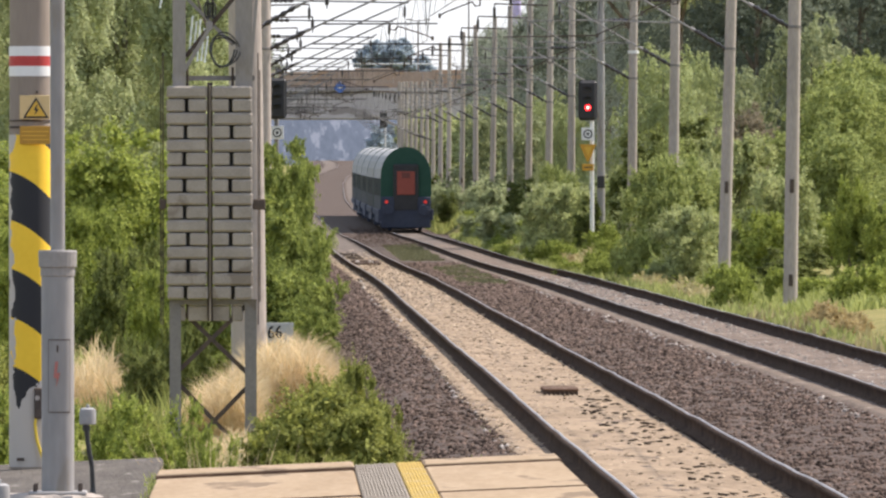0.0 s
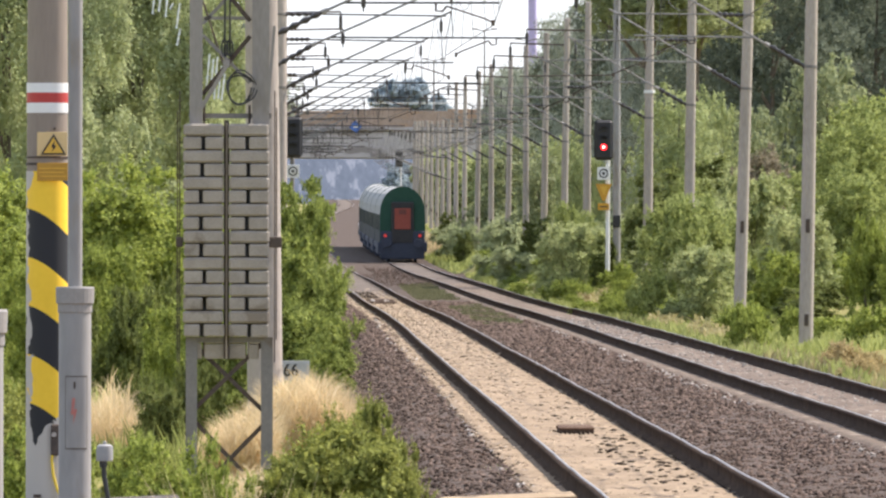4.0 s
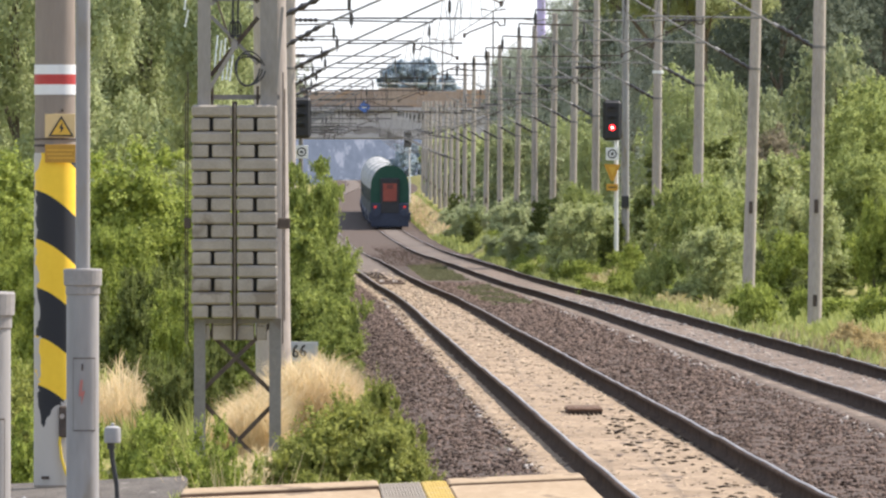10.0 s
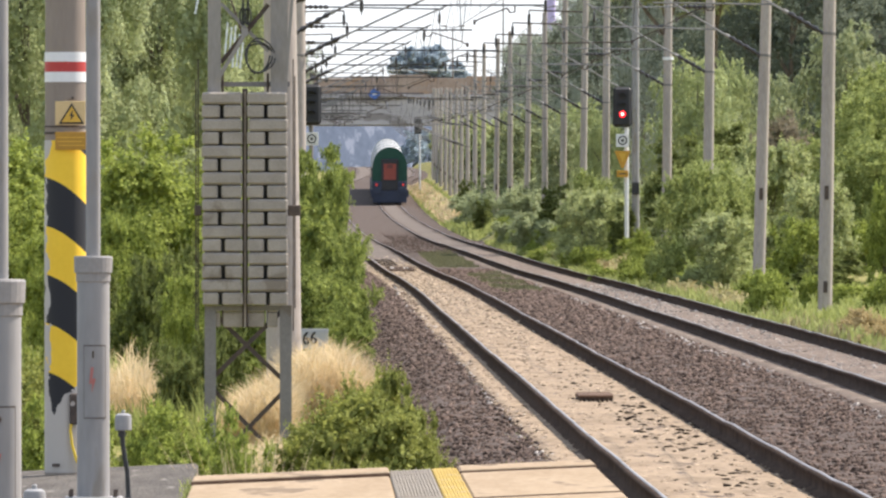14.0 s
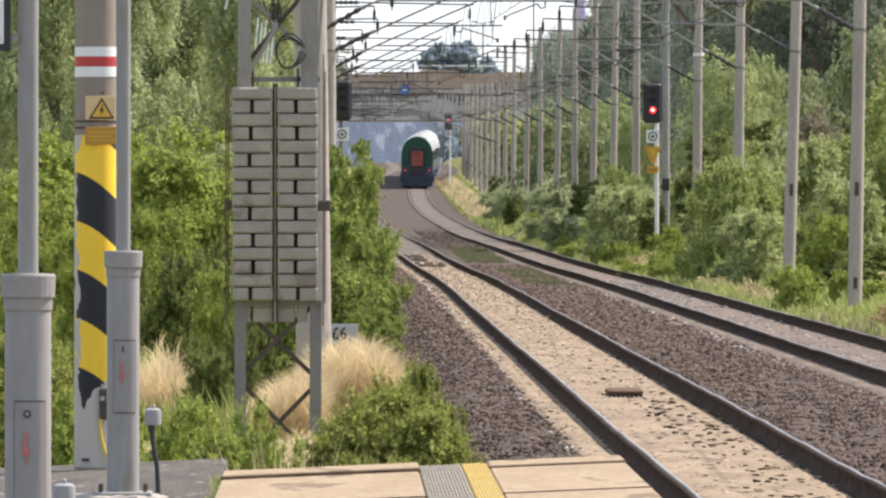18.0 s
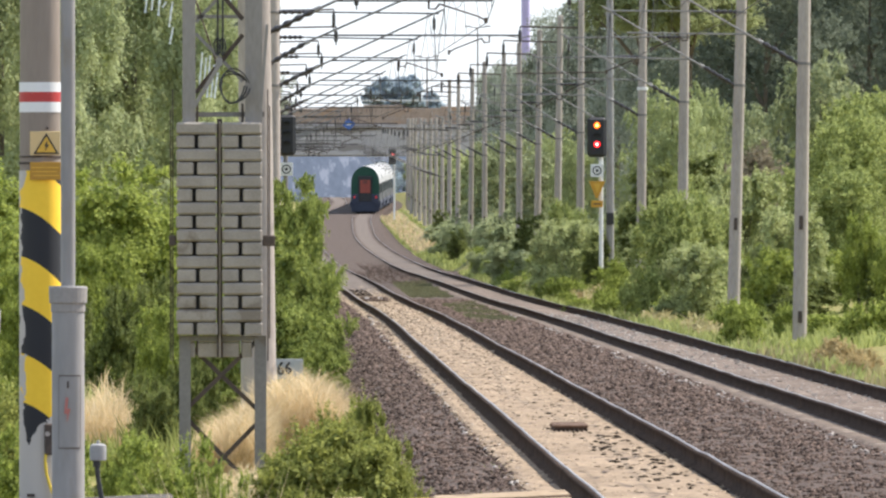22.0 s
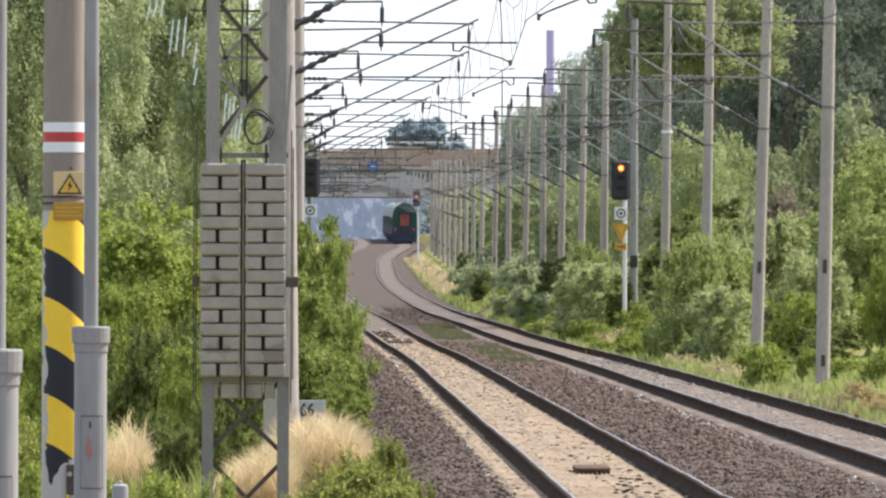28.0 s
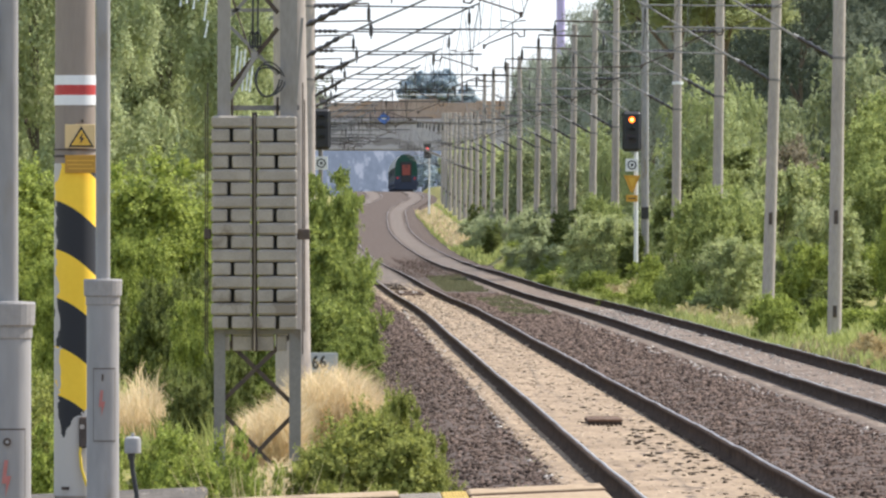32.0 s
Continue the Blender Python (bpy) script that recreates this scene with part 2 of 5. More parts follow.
    "dry_grass": leaves("dry_straw_grass", (0.49, 0.372, 0.20), (0.86, 0.71, 0.455), 0.8),
    "grass": leaves("green_grass_blades", (0.19, 0.23, 0.06), (0.54, 0.57, 0.21), 0.7),
    "leaf_bright": leaves("bright_yellow_green_leaves", (0.0825, 0.115, 0.025), (0.51, 0.58, 0.135)),
    "leaf_mid": leaves("mid_green_leaves", (0.12, 0.155, 0.05), (0.54, 0.60, 0.215)),
    "leaf_dark": leaves("dark_green_leaves", (0.10, 0.125, 0.09), (0.25, 0.285, 0.21), vary=0.25),
    # pale grey-green puts some haze over the right-bank trees into the leaves
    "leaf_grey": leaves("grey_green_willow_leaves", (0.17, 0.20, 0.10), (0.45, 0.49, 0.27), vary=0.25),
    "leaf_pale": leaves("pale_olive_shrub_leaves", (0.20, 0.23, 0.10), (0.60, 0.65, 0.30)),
    "leaf_low": leaves("dull_olive_low_bush_leaves", (0.066, 0.082, 0.02), (0.45, 0.475, 0.125)),
    "leaf_olive": leaves("olive_bush_leaves", (0.09, 0.115, 0.03), (0.505, 0.54, 0.17)),
    # sunlight on the willows and tall crowns is put into these brighter leaves
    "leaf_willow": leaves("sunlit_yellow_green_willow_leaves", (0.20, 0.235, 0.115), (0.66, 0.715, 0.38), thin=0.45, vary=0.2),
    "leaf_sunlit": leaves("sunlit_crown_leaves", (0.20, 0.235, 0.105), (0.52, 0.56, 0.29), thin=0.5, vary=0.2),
    # shrub leaves paled and greyed as haze for the farther bank
    "leaf_hazed": leaves("hazed_grey_green_shrub_leaves", (0.23, 0.265, 0.145), (0.56, 0.61, 0.335)),
    "moss": leaves("dull_olive_moss", (0.115, 0.115, 0.06), (0.21, 0.21, 0.115)),
    "leaf_rust": leaves("withered_brown_leaves", (0.30, 0.24, 0.11), (0.60, 0.48, 0.26)),
    # dark shrub leaves, also used as painted shadow between bushes
    "leaf_shade": leaves("deep_green_shrub_shade_leaves", (0.066, 0.085, 0.028), (0.285, 0.325, 0.10)),
    "straw": leaves("dull_yellow_straw", (0.27, 0.24, 0.10), (0.50, 0.44, 0.23), 0.8),
    "leaf_yellow": leaves("yellow_green_bush_leaves", (0.068, 0.10, 0.027), (0.425, 0.485, 0.125)),
    # distance haze is put into this pale far-tree leaf colour
    "leaf_far": leaves("haze_pale_far_leaves", (0.24, 0.27, 0.215), (0.50, 0.54, 0.445), vary=0.25),
    "strut_grey": material("weathered_zinc_tube", (0.19, 0.185, 0.18), (0.28, 0.27, 0.26), 0.6, 0.2, bump=0),
    "leaf_dun": leaves("dull_brown_leaves", (0.17, 0.145, 0.10), (0.34, 0.30, 0.21), vary=0.25),
    "faded_red": material("faded_red_paint", (0.40, 0.12, 0.10), (0.47, 0.19, 0.16), 0.7, scale=20, fine=90, bump=0.02),
    "leg_grey": material("pale_weathered_steel_paint", (0.225, 0.208, 0.192), (0.325, 0.302, 0.28), 0.75, scale=3, fine=30, bump=0.08, stretch=(1, 1, 0.3), spot=(0.19, 0.165, 0.14), spot_at=0.63, gloss=0.2),
    "leaf_lime": leaves("sunlit_lime_green_leaves", (0.19, 0.23, 0.105), (0.565, 0.62, 0.29), vary=0.25),
    "collar": material("dull_grey_collar_paint", (0.235, 0.222, 0.21), (0.32, 0.302, 0.285), 0.7, scale=5, fine=40, bump=0.1, spot=(0.5, 0.5, 0.48), spot_at=0.72, spot_scale=9),
    "sign_grey": material("weathered_grey_sign", (0.36, 0.375, 0.37), (0.44, 0.455, 0.45), 0.7, bump=0.03),
    # blue tint puts distance haze into the farthest leaves
    "leaf_blue": leaves("haze_blue_far_leaves", (0.40, 0.485, 0.54), (0.48, 0.56, 0.61)),
}
M["red_lamp"] = glowing("lit_red_lens", (1.0, 0.012, 0.02), 1.6)
M["tail_lamp"] = glowing("dim_red_tail_lamp", (0.6, 0.04, 0.03), 0.25)
M["dim_lamp"] = glowing("hazy_red_lens", (0.9, 0.05, 0.05), 0.6)
M["dim_core"] = glowing("hazy_red_filament", (1.0, 0.12, 0.1), 1.2)
M["red_core"] = glowing("bright_red_filament", (1.0, 0.25, 0.2), 5)
M["amber_core"] = glowing("bright_amber_filament", (1.0, 0.45, 0.1), 4)
M["amber_lamp"] = glowing("lit_amber_lens", (1.0, 0.16, 0.008), 1.2)


# ---- mesh helpers ----
def part(name, bm, mat, parent=None, label="", smooth=False):
    me = bpy.data.meshes.new(name)
    bm.to_mesh(me)
    bm.free()
    me.materials.append(M[mat] if isinstance(mat, str) else mat)
    if smooth:
        me.polygons.foreach_set("use_smooth", [True] * len(me.polygons))
        me.set_sharp_from_angle(angle=radians(38))
    ob = new(name, me)
    ob.parent = parent
    return tagged(ob, label)


def thing(name, at, label, category, group="", kind=""):
    ob = new(name)
    ob.empty_display_size = 0.2
    ob.location = at
    return tagged(ob, label, category, group, kind)


def from_arrays(name, verts, faces, mat, parent=None, smooth=False):
    """verts (n, 3), faces (m, 3 or 4)."""
    me = bpy.data.meshes.new(name)
    verts, faces = np.asarray(verts, dtype=np.float32), np.asarray(faces, dtype=np.int32)
    me.vertices.add(len(verts))
    me.vertices.foreach_set("co", verts.ravel())
    k = faces.shape[1]
    me.loops.add(faces.size)
    me.loops.foreach_set("vertex_index", faces.ravel())
    me.polygons.add(len(faces))
    me.polygons.foreach_set("loop_start", np.arange(len(faces), dtype=np.int32) * k)
    me.polygons.foreach_set("loop_total", np.full(len(faces), k, dtype=np.int32))
    if smooth:
        me.polygons.foreach_set("use_smooth", np.ones(len(faces), dtype=bool))
    me.update(calc_edges=True)
    me.materials.append(M[mat])
    ob = new(name, me)
    ob.parent = parent
    return ob


def box(bm, x0, y0, z0, x1, y1, z1, bevel=0.0):
    vs = [bm.verts.new(p) for p in ((x0, y0, z0), (x1, y0, z0), (x1, y1, z0), (x0, y1, z0), (x0, y0, z1), (x1, y0, z1), (x1, y1, z1), (x0, y1, z1))]
    fs = [bm.faces.new([vs[i] for i in q]) for q in ((3, 2, 1, 0), (4, 5, 6, 7), (0, 1, 5, 4), (1, 2, 6, 5), (2, 3, 7, 6), (3, 0, 4, 7))]
    if bevel:
        es = {e for f in fs for e in f.edges}
        bmesh.ops.bevel(bm, geom=list(es), offset=bevel, segments=1, affect="EDGES")
    return bm


def made_box(*a, bevel=0.0):
    return box(bmesh.new(), *a, bevel=bevel)


def tube(bm, pts, radii, n=8, caps=True):
    """A round bar along pts."""
    pts = [Vector(p) for p in pts]
    if not isinstance(radii, (list, tuple)):
        radii = [radii] * len(pts)
    rings, up = [], None
    for i, p in enumerate(pts):
        d = (pts[min(i + 1, len(pts) - 1)] - pts[max(i - 1, 0)]).normalized()
        if up is None:
            up = Vector((0, 0, 1)) if abs(d.z) < 0.9 else Vector((1, 0, 0))
        side = d.cross(up).normalized()
        up = side.cross(d).normalized()
        rings.append([bm.verts.new(p + (side * math.cos(a) + up * math.sin(a)) * radii[i]) for a in (2 * math.pi * k / n for k in range(n))])
    for a, b in zip(rings, rings[1:]):
        for k in range(n):
            bm.faces.new((a[k], a[(k + 1) % n], b[(k + 1) % n], b[k]))
    if caps:
        bm.faces.new(rings[0][::-1])
        bm.faces.new(rings[-1])
    return bm


def made_tube(pts, radii, n=8):
    return tube(bmesh.new(), pts, radii, n)


def lathe(rings, n=20):
    """A turned form about z: rings of (radius, height)."""
    return tube(bmesh.new(), [(0, 0, h) for _, h in rings], [r for r, _ in rings], n)


def beam(bm, a, b, w, t):
    """A flat bar from a to b, w wide (in the plane of x and z), t thick along y."""
    a, b = Vector(a), Vector(b)
    d = (b - a).normalized()
    s = Vector((-d.z, 0, d.x)) * w / 2
    y = Vector((0, t / 2, 0))
    vs = [bm.verts.new(p) for p in (a - s - y, a + s - y, b + s - y, b - s - y, a - s + y, a + s + y, b + s + y, b - s + y)]
    for q in ((0, 1, 2, 3), (7, 6, 5, 4), (0, 4, 5, 1), (1, 5, 6, 2), (2, 6, 7, 3), (3, 7, 4, 0)):
        bm.faces.new([vs[i] for i in q])
    return bm


def made_beam(a, b, w, t):
    return beam(bmesh.new(), a, b, w, t)


def flat(points, thick=0.004):
    """A thin plate in the plane of x and z, facing the platform."""
    bm = bmesh.new()
    f = bm.faces.new([bm.verts.new((x, 0, z)) for x, z in points])
    g = bmesh.ops.extrude_face_region(bm, geom=[f])
    bmesh.ops.translate(bm, verts=[v for v in g["geom"] if isinstance(v, bmesh.types.BMVert)], vec=(0, thick, 0))
    bmesh.ops.recalc_face_normals(bm, faces=bm.faces)
    return bm


# ---- the line's course ----
KY = [-120, 0, 200, 280, 348, 438, 530, 620, 690, 768, 830, 919, 989, 1038, 1115, 1195, 1400, 1700, 4500]
KX = [7.5, 7.5, 7.5, 7.5, 7.2, 6.8, 6.25, 5.84, 5.65, 5.54, 5.8, 6.5, 7.85, 9.0, 9.6, 9.4, 9.5, 9.5, 9.5]
KZ = [0, 0, 0, 0, 0.03, 0.2, 0.38, 0.79, 1.2, 1.9, 2.6, 3.5, 4.25, 4.72, 5.4, 6.0, 5.9, 5.9, 5.9]


def smooth(y, ks, vs):
    """A smooth line through the knots."""
    y = np.asarray(y, dtype=float)
    ks, vs = np.array(ks, float), np.array(vs, float)
    slope = np.gradient(vs, ks)
    i = np.clip(np.searchsorted(ks, y) - 1, 0, len(ks) - 2)
    h = ks[i + 1] - ks[i]
    t = np.clip((y - ks[i]) / h, 0, 1)
    return (vs[i] * (1 + 2 * t) * (1 - t) ** 2 + vs[i + 1] * t * t * (3 - 2 * t) + h * (slope[i] * t * (1 - t) ** 2 - slope[i + 1] * t * t * (1 - t)))


def far_track(y):
    return smooth(y, KY, KX)


def near_track(y):
    return smooth(y, KY, KX) - 4.2


def level(y):
    return smooth(y, KY, KZ)


PD = [-900, -120, -40, -14, -7, -4.6, -3.3, -2.6, -1.8, -1.2, 5.5, 6.2, 6.7, 7.3, 9.5, 14, 40, 150, 900]
PZ = [14, 4, 1.5, 0.3, -0.2, -0.5, -0.55, -0.5, -0.24, -0.21, -0.21, -0.26, -0.3, -0.12, 0.1, 0.4, 2.0, 6, 14]


def profile(d, y):
    """Height of the ground across the line; the right bank grows beyond the first masts."""
    d = np.asarray(d, float)
    grow = np.clip((np.asarray(y, float) - 255) / 75, 0, 1)
    return np.interp(d, PD, PZ) + 0.55 * grow * np.clip((d - 6.3) / 1.0, 0, 1)



def ground_z(x, y):
    return level(y) + profile(np.asarray(x) - near_track(y), y)


def strip(name, ds, ys, lift, mat, rough=0.0, parent=None, seed=1, ramp=None):
    """A sheet along the line over offsets ds from the near track's middle; lift: height above the ground profile at each offset."""
    rng = np.random.default_rng(seed)
    ys = np.asarray(ys, float)
    D, Y = np.meshgrid(np.asarray(ds, float), ys)
    X = D + near_track(Y)
    Z = level(Y) + profile(D, Y) + np.interp(D, ds, lift) * (np.clip((Y - ramp[0]) / (ramp[1] - ramp[0]), 0, 1) if ramp else 1)
    if rough:
        Z = Z + rng.normal(0, rough, Z.shape)
    n, m = Z.shape
    idx = np.arange(n * m).reshape(n, m)
    faces = np.stack([idx[:-1, :-1], idx[:-1, 1:], idx[1:, 1:], idx[1:, :-1]], -1).reshape(-1, 4)
    return from_arrays(name, np.stack([X, Y, Z], -1).reshape(-1, 3), faces, mat, parent, smooth=True)


def steps(*pieces):
    """Distances along the line: (from, to, step), ..."""
    out = []
    for a, b, s in pieces:
        out += list(np.arange(a, b, s))
    return out + [pieces[-1][1]]


# ---- ground ----
ground = strip("ground", [-900, -400, -120, -40, -25, -14, -10, -7, -5.6, -4.6, -3.9, -3.3, -2.9, -2.6, -1.8, -1.2, 5.5, 6.2, 6.7, 7.3, 8.2, 9.5, 11, 14, 20, 40, 70, 150, 400, 900],
               steps((-120, 60, 10), (60, 500, 2.5), (500, 1500, 20), (1500, 4400, 200)), [-0.06 if -2.7 < d < 6.3 else 0 for d in
               [-900, -400, -120, -40, -25, -14, -10, -7, -5.6, -4.6, -3.9, -3.3, -2.9, -2.6, -1.8, -1.2, 5.5, 6.2, 6.7, 7.3, 8.2, 9.5, 11, 14, 20, 40, 70, 150, 400, 900]], "soil", 0.03)
tagged(ground, "dry grassy ground beside the railway line", "ground", kind="structure")

bed = thing("track_bed", (0, 0, 0), "brown crushed-stone track bed under two railway tracks", "track bed", kind="structure")
strip("ballast_bed", np.round(np.arange(-2.7, 6.41, 0.13), 2), steps((-20, 60, 2), (60, 300, 0.4), (300, 700, 2), (700, 1600, 10)),
      [0.02] * len(np.arange(-2.7, 6.41, 0.13)), "ballast", 0.012, bed, 2)
for lo, hi, sd, mat, end in ((-1.2, 0.74, 3, "sand", 470), (3.02, 4.94, 4, "dusty", 600)):
    ds = np.round(np.arange(lo, hi, 0.08), 2)
    edge = [-0.03 if i in (0, len(ds) - 1) else 0.045 for i in range(len(ds))]
    strip("track_fill", ds, steps((-20, 60, 2), (60, 220, 0.3), (220, end, 1)), edge, mat, 0.006, bed, sd)

# beyond the dip the bed is raised to hide rail flanks, as haze would
# narrow ballast strips stand for the rails' dark flanks and shadow
for lo, hi, sd, mat, top, y0, y1 in ((3.47, 4.93, 24, "pale_bed", 0.172, 400, 590), (3.47, 3.7, 30, "ballast", 0.179, 405, 592), (4.7, 4.93, 31, "ballast", 0.179, 405, 592),
                                     (-0.73, -0.52, 32, "ballast", 0.187, 335, 522), (0.53, 0.74, 33, "ballast", 0.187, 335, 522), (1.6, 3.42, 25, "ballast", 0.165, 440, 600), (4.97, 5.8, 26, "ballast", 0.16, 440, 600),
                                     (-0.73, 0.74, 27, "pale_bed", 0.18, 330, 520), (-2.4, -0.78, 28, "ballast", 0.17, 380, 560), (0.78, 1.7, 29, "ballast", 0.17, 380, 560)):
    ds = np.linspace(lo, hi, 12)
    strip("track_fill", ds, steps((y0, 700, 3), (700, 1390, 10)), [top] * 12, mat, 0.006, bed, sd, (y0, y1))


def stones(name, spans, count, y0, y1, size, mat, seed, lift=0.02, power=1.6, squash=0.75):
    """Loose stones lying on the bed, denser towards the platform."""
    rng = np.random.default_rng(seed)
    base = np.array([(1, 0, 0), (-1, 0, 0), (0, 1, 0), (0, -1, 0), (0, 0, 0.8), (0, 0, -0.6)])
    tri = np.array([(0, 2, 4), (2, 1, 4), (1, 3, 4), (3, 0, 4), (2, 0, 5), (1, 2, 5), (3, 1, 5), (0, 3, 5)])
    w = np.array([b - a for a, b in spans])
    pick = rng.choice(len(spans), count, p=w / w.sum())
    d = np.array([s[0] for s in spans])[pick] + rng.random(count) * w[pick]
    y = y0 + (y1 - y0) * rng.random(count) ** power
    s = size * (0.5 + rng.random(count)) * (1 + (y - y0) / 160)
    v = base[None] * (1 + rng.normal(0, 0.25, (count, 6, 3))) * s[:, None, None]
    for p, q in ((0, 2), (1, 2), (0, 1)):
        a = rng.random(count) * 6.28
        c, sn = np.cos(a)[:, None], np.sin(a)[:, None]
        v[..., p], v[..., q] = v[..., p] * c - v[..., q] * sn, v[..., p] * sn + v[..., q] * c
    vx, vy = v[..., 0], v[..., 1]
    v[..., 2] *= squash
    vx = vx + (d + near_track(y))[:, None]
    vy = vy + y[:, None]
    vz = v[..., 2] + (level(y) + np.interp(d, PD, PZ) + lift)[:, None]
    faces = (tri[None] + (np.arange(count) * 6)[:, None, None]).reshape(-1, 3)
    ob = from_arrays(name, np.stack([vx, vy, vz], -1).reshape(-1, 3), faces, mat, bed)
    return tagged(ob, kind="stuff")


stones("ballast_stones", [(-2.65, -1.15), (0.86, 3.05)], 60000, 66, 360, 0.024, "stone", 5)
stones("far_side_stones", [(4.95, 6.4)], 5000, 100, 330, 0.03, "stone", 6)
stones("pale_stones", [(0.82, 1.02), (-1.25, -1.0), (2.8, 3.05)], 1400, 66, 300, 0.026, "pale_stone", 7)
stones("dark_crumbs", [(-0.3, 0.65)], 300, 66, 230, 0.026, "dark_stone", 8, lift=0.045, squash=0.3)
stones("edge_stones", [(-1.32, -0.95)], 900, 66, 300, 0.024, "stone", 28, lift=0.03)
stones("dark_flakes", [(-0.05, 0.5)], 190, 66, 128, 0.034, "dark_stone", 18, lift=0.05, power=1.0, squash=0.3)
stones("far_bed_stones", [(3.5, 4.9)], 1800, 95, 300, 0.024, "pale_stone", 10, lift=0.045, squash=0.4)
stones("sand_lumps", [(-1.2, 0.72)], 9000, 66, 420, 0.026, "sand_lump", 11, lift=0.04, power=1.2, squash=0.4)
stones("far_ballast_stones", [(0.8, 3.3), (-2.3, -0.85)], 9000, 430, 700, 0.02, "stone", 31, lift=0.12, power=1.0)
stones("heaped_stones", [(-0.45, 0.4)], 420, 350, 366, 0.035, "stone", 9, lift=0.09)
stones("heaped_crumbs", [(-0.5, 0.1)], 260, 372, 400, 0.03, "dark_stone", 19, lift=0.09, squash=0.5)
stones("white_lumps", [(-0.4, -0.3), (0.0, 0.15)], 8, 351, 356, 0.035, "white_stone", 29, lift=0.15)


# ---- rails and sleepers ----
def railway(name, middle, label):
    line = thing(name, (0, 0, 0), label, "railway track", "railway tracks", "structure")
    ys = np.array(steps((-20, 60, 4), (60, 400, 2), (400, 1600, 8)))
    prof_side = [(-0.075, -0.172), (-0.075, -0.158), (-0.012, -0.135), (-0.012, -0.048), (-0.036, -0.03), (-0.036, -0.006), (0.036, -0.006), (0.036, -0.03), (0.012, -0.048), (0.012, -0.135), (0.075, -0.158), (0.075, -0.172)]
    # strip kept to the head's right edge to paint its rim highlight
    prof_head = [(0.006, -0.008), (0.006, -0.003), (0.010, 0.0), (0.02, 0.0015), (0.031, -0.001), (0.033, -0.010)]
    rng = np.random.default_rng(len(name))
    for s in (-0.7525, 0.7525):
        wob = rng.normal(0, 0.004, len(ys)) + 0.006 * np.sin(ys / 9.0 + s)
        rail = None
        for nm, prof, mat in (("rail", prof_side, "rail_side"), ("running_surface", prof_head, "rail_head")):
            k = len(prof)
            V = np.array([[(middle(y) + s + px, y, level(y) + pz + w) for px, pz in prof] for y, w in zip(ys, wob)]).reshape(-1, 3)
            i = np.arange(len(ys) - 1)[:, None] * k
            j = np.arange(k)[None]
            F = np.stack([i + j, i + k + j, i + k + (j + 1) % k, i + (j + 1) % k], -1).reshape(-1, 4)
            ob = from_arrays(nm, V, F, mat, rail or line)
            rail = rail or ob
            tagged(ob, "rusty brown steel rail" if nm == "rail" else "worn running surface with a painted right-edge highlight")
    return line


track_near = railway("railway_track", near_track, "rusty steel railway track bedded in pale sand")
track_far = railway("railway_track", far_track, "rusty steel railway track on sandy brown ballast")

# ---- platform ----
FALL = 0.044


def platform_z(x):
    return 0.55 - FALL * (1.73 - x)


platform = thing("platform", (0, 0, 0), "worn concrete platform end with yellow line and ribbed strip", "platform", kind="structure")


def sloped(x0, x1, y0, y1, top, bottom=-0.6, bevel=0.012):
    bm = box(bmesh.new(), x0, y0, bottom, x1, y1, 9)
    for v in bm.verts:
        if v.co.z > 8:
            v.co.z = platform_z(v.co.x) + top
    if bevel:
        bmesh.ops.bevel(bm, geom=[e for e in bm.edges if all(v.co.z > bottom + 0.01 for v in e.verts)], offset=bevel, segments=1, affect="EDGES")
    return bm


part("base", sloped(-0.62, 1.45, -15, 66.2, -0.16, -0.6, 0), "concrete", platform)
y = 66.5
slab_rng = random.Random(4)
while y > -15:
    deep = 1.2 if y > 66 else 5.6
    h = 0.022 if y > 66 else slab_rng.uniform(-0.006, 0.006)
    part("slab", sloped(-0.74, 0.47, y - deep + 0.05, y, h, -0.3 if y < 66 else 0.2), "slab", platform)
    part("slab", sloped(0.895, 1.73, y - deep + 0.05, y, h * 0.6, 0.2), "slab", platform)
    for x0, x1, rise in ((-0.74, 0.47, h - 0.007), (0.895, 1.73, h * 0.6 - 0.006)):
        part("joint", sloped(x0, x1, y - deep + 0.02, y - deep + 0.047, max(rise, 0.003), 0.2, 0), "plank", platform, "dirty brown joint between slabs")
    part("yellow_strip", sloped(0.735, 0.89, y - deep + 0.03, y, 0.001, 0.2, 0.004), "yellow_line", platform, "worn yellow safety line")
    rib = part("ribbed_strip", sloped(0.475, 0.73, y - deep + 0.03, y, -0.004, 0.2, 0), "tactile", platform, "grey ribbed guiding strip")
    y -= deep
# ribs of the guiding strip and of the yellow line, raised
bm = bmesh.new()
for k in range(13):
    x = 0.482 + k * 0.0192
    for j in range(20):
        y = 66.45 - j * 0.6 - 0.1 * (k % 2)
        box(bm, x, y - 0.5, platform_z(x) - 0.006, x + 0.010, y, platform_z(x) + 0.003)
tagged(part("ribs", bm, "tactile", rib), kind="stuff")
bm = bmesh.new()
for k in range(8):
    x = 0.742 + k * 0.0188
    for j in range(26):
        y = 66.42 - j * 0.46 - 0.13 * (k % 3)
        box(bm, x, y - 0.3, platform_z(x) - 0.006, x + 0.006, y, platform_z(x) + 0.0035)
tagged(part("worn_grooves", bm, "worn_groove", rib), kind="stuff")
part("end_edge", sloped(-0.74, 1.73, 66.505, 66.62, -0.03, 0.1), "slab", platform)

walkway = part("asphalt_path", sloped(-7.5, -0.76, -15, 71.5, -0.02, -0.6, 0.02), "asphalt")
tagged(walkway, "cracked grey asphalt path beside the platform slabs", "path", kind="structure")


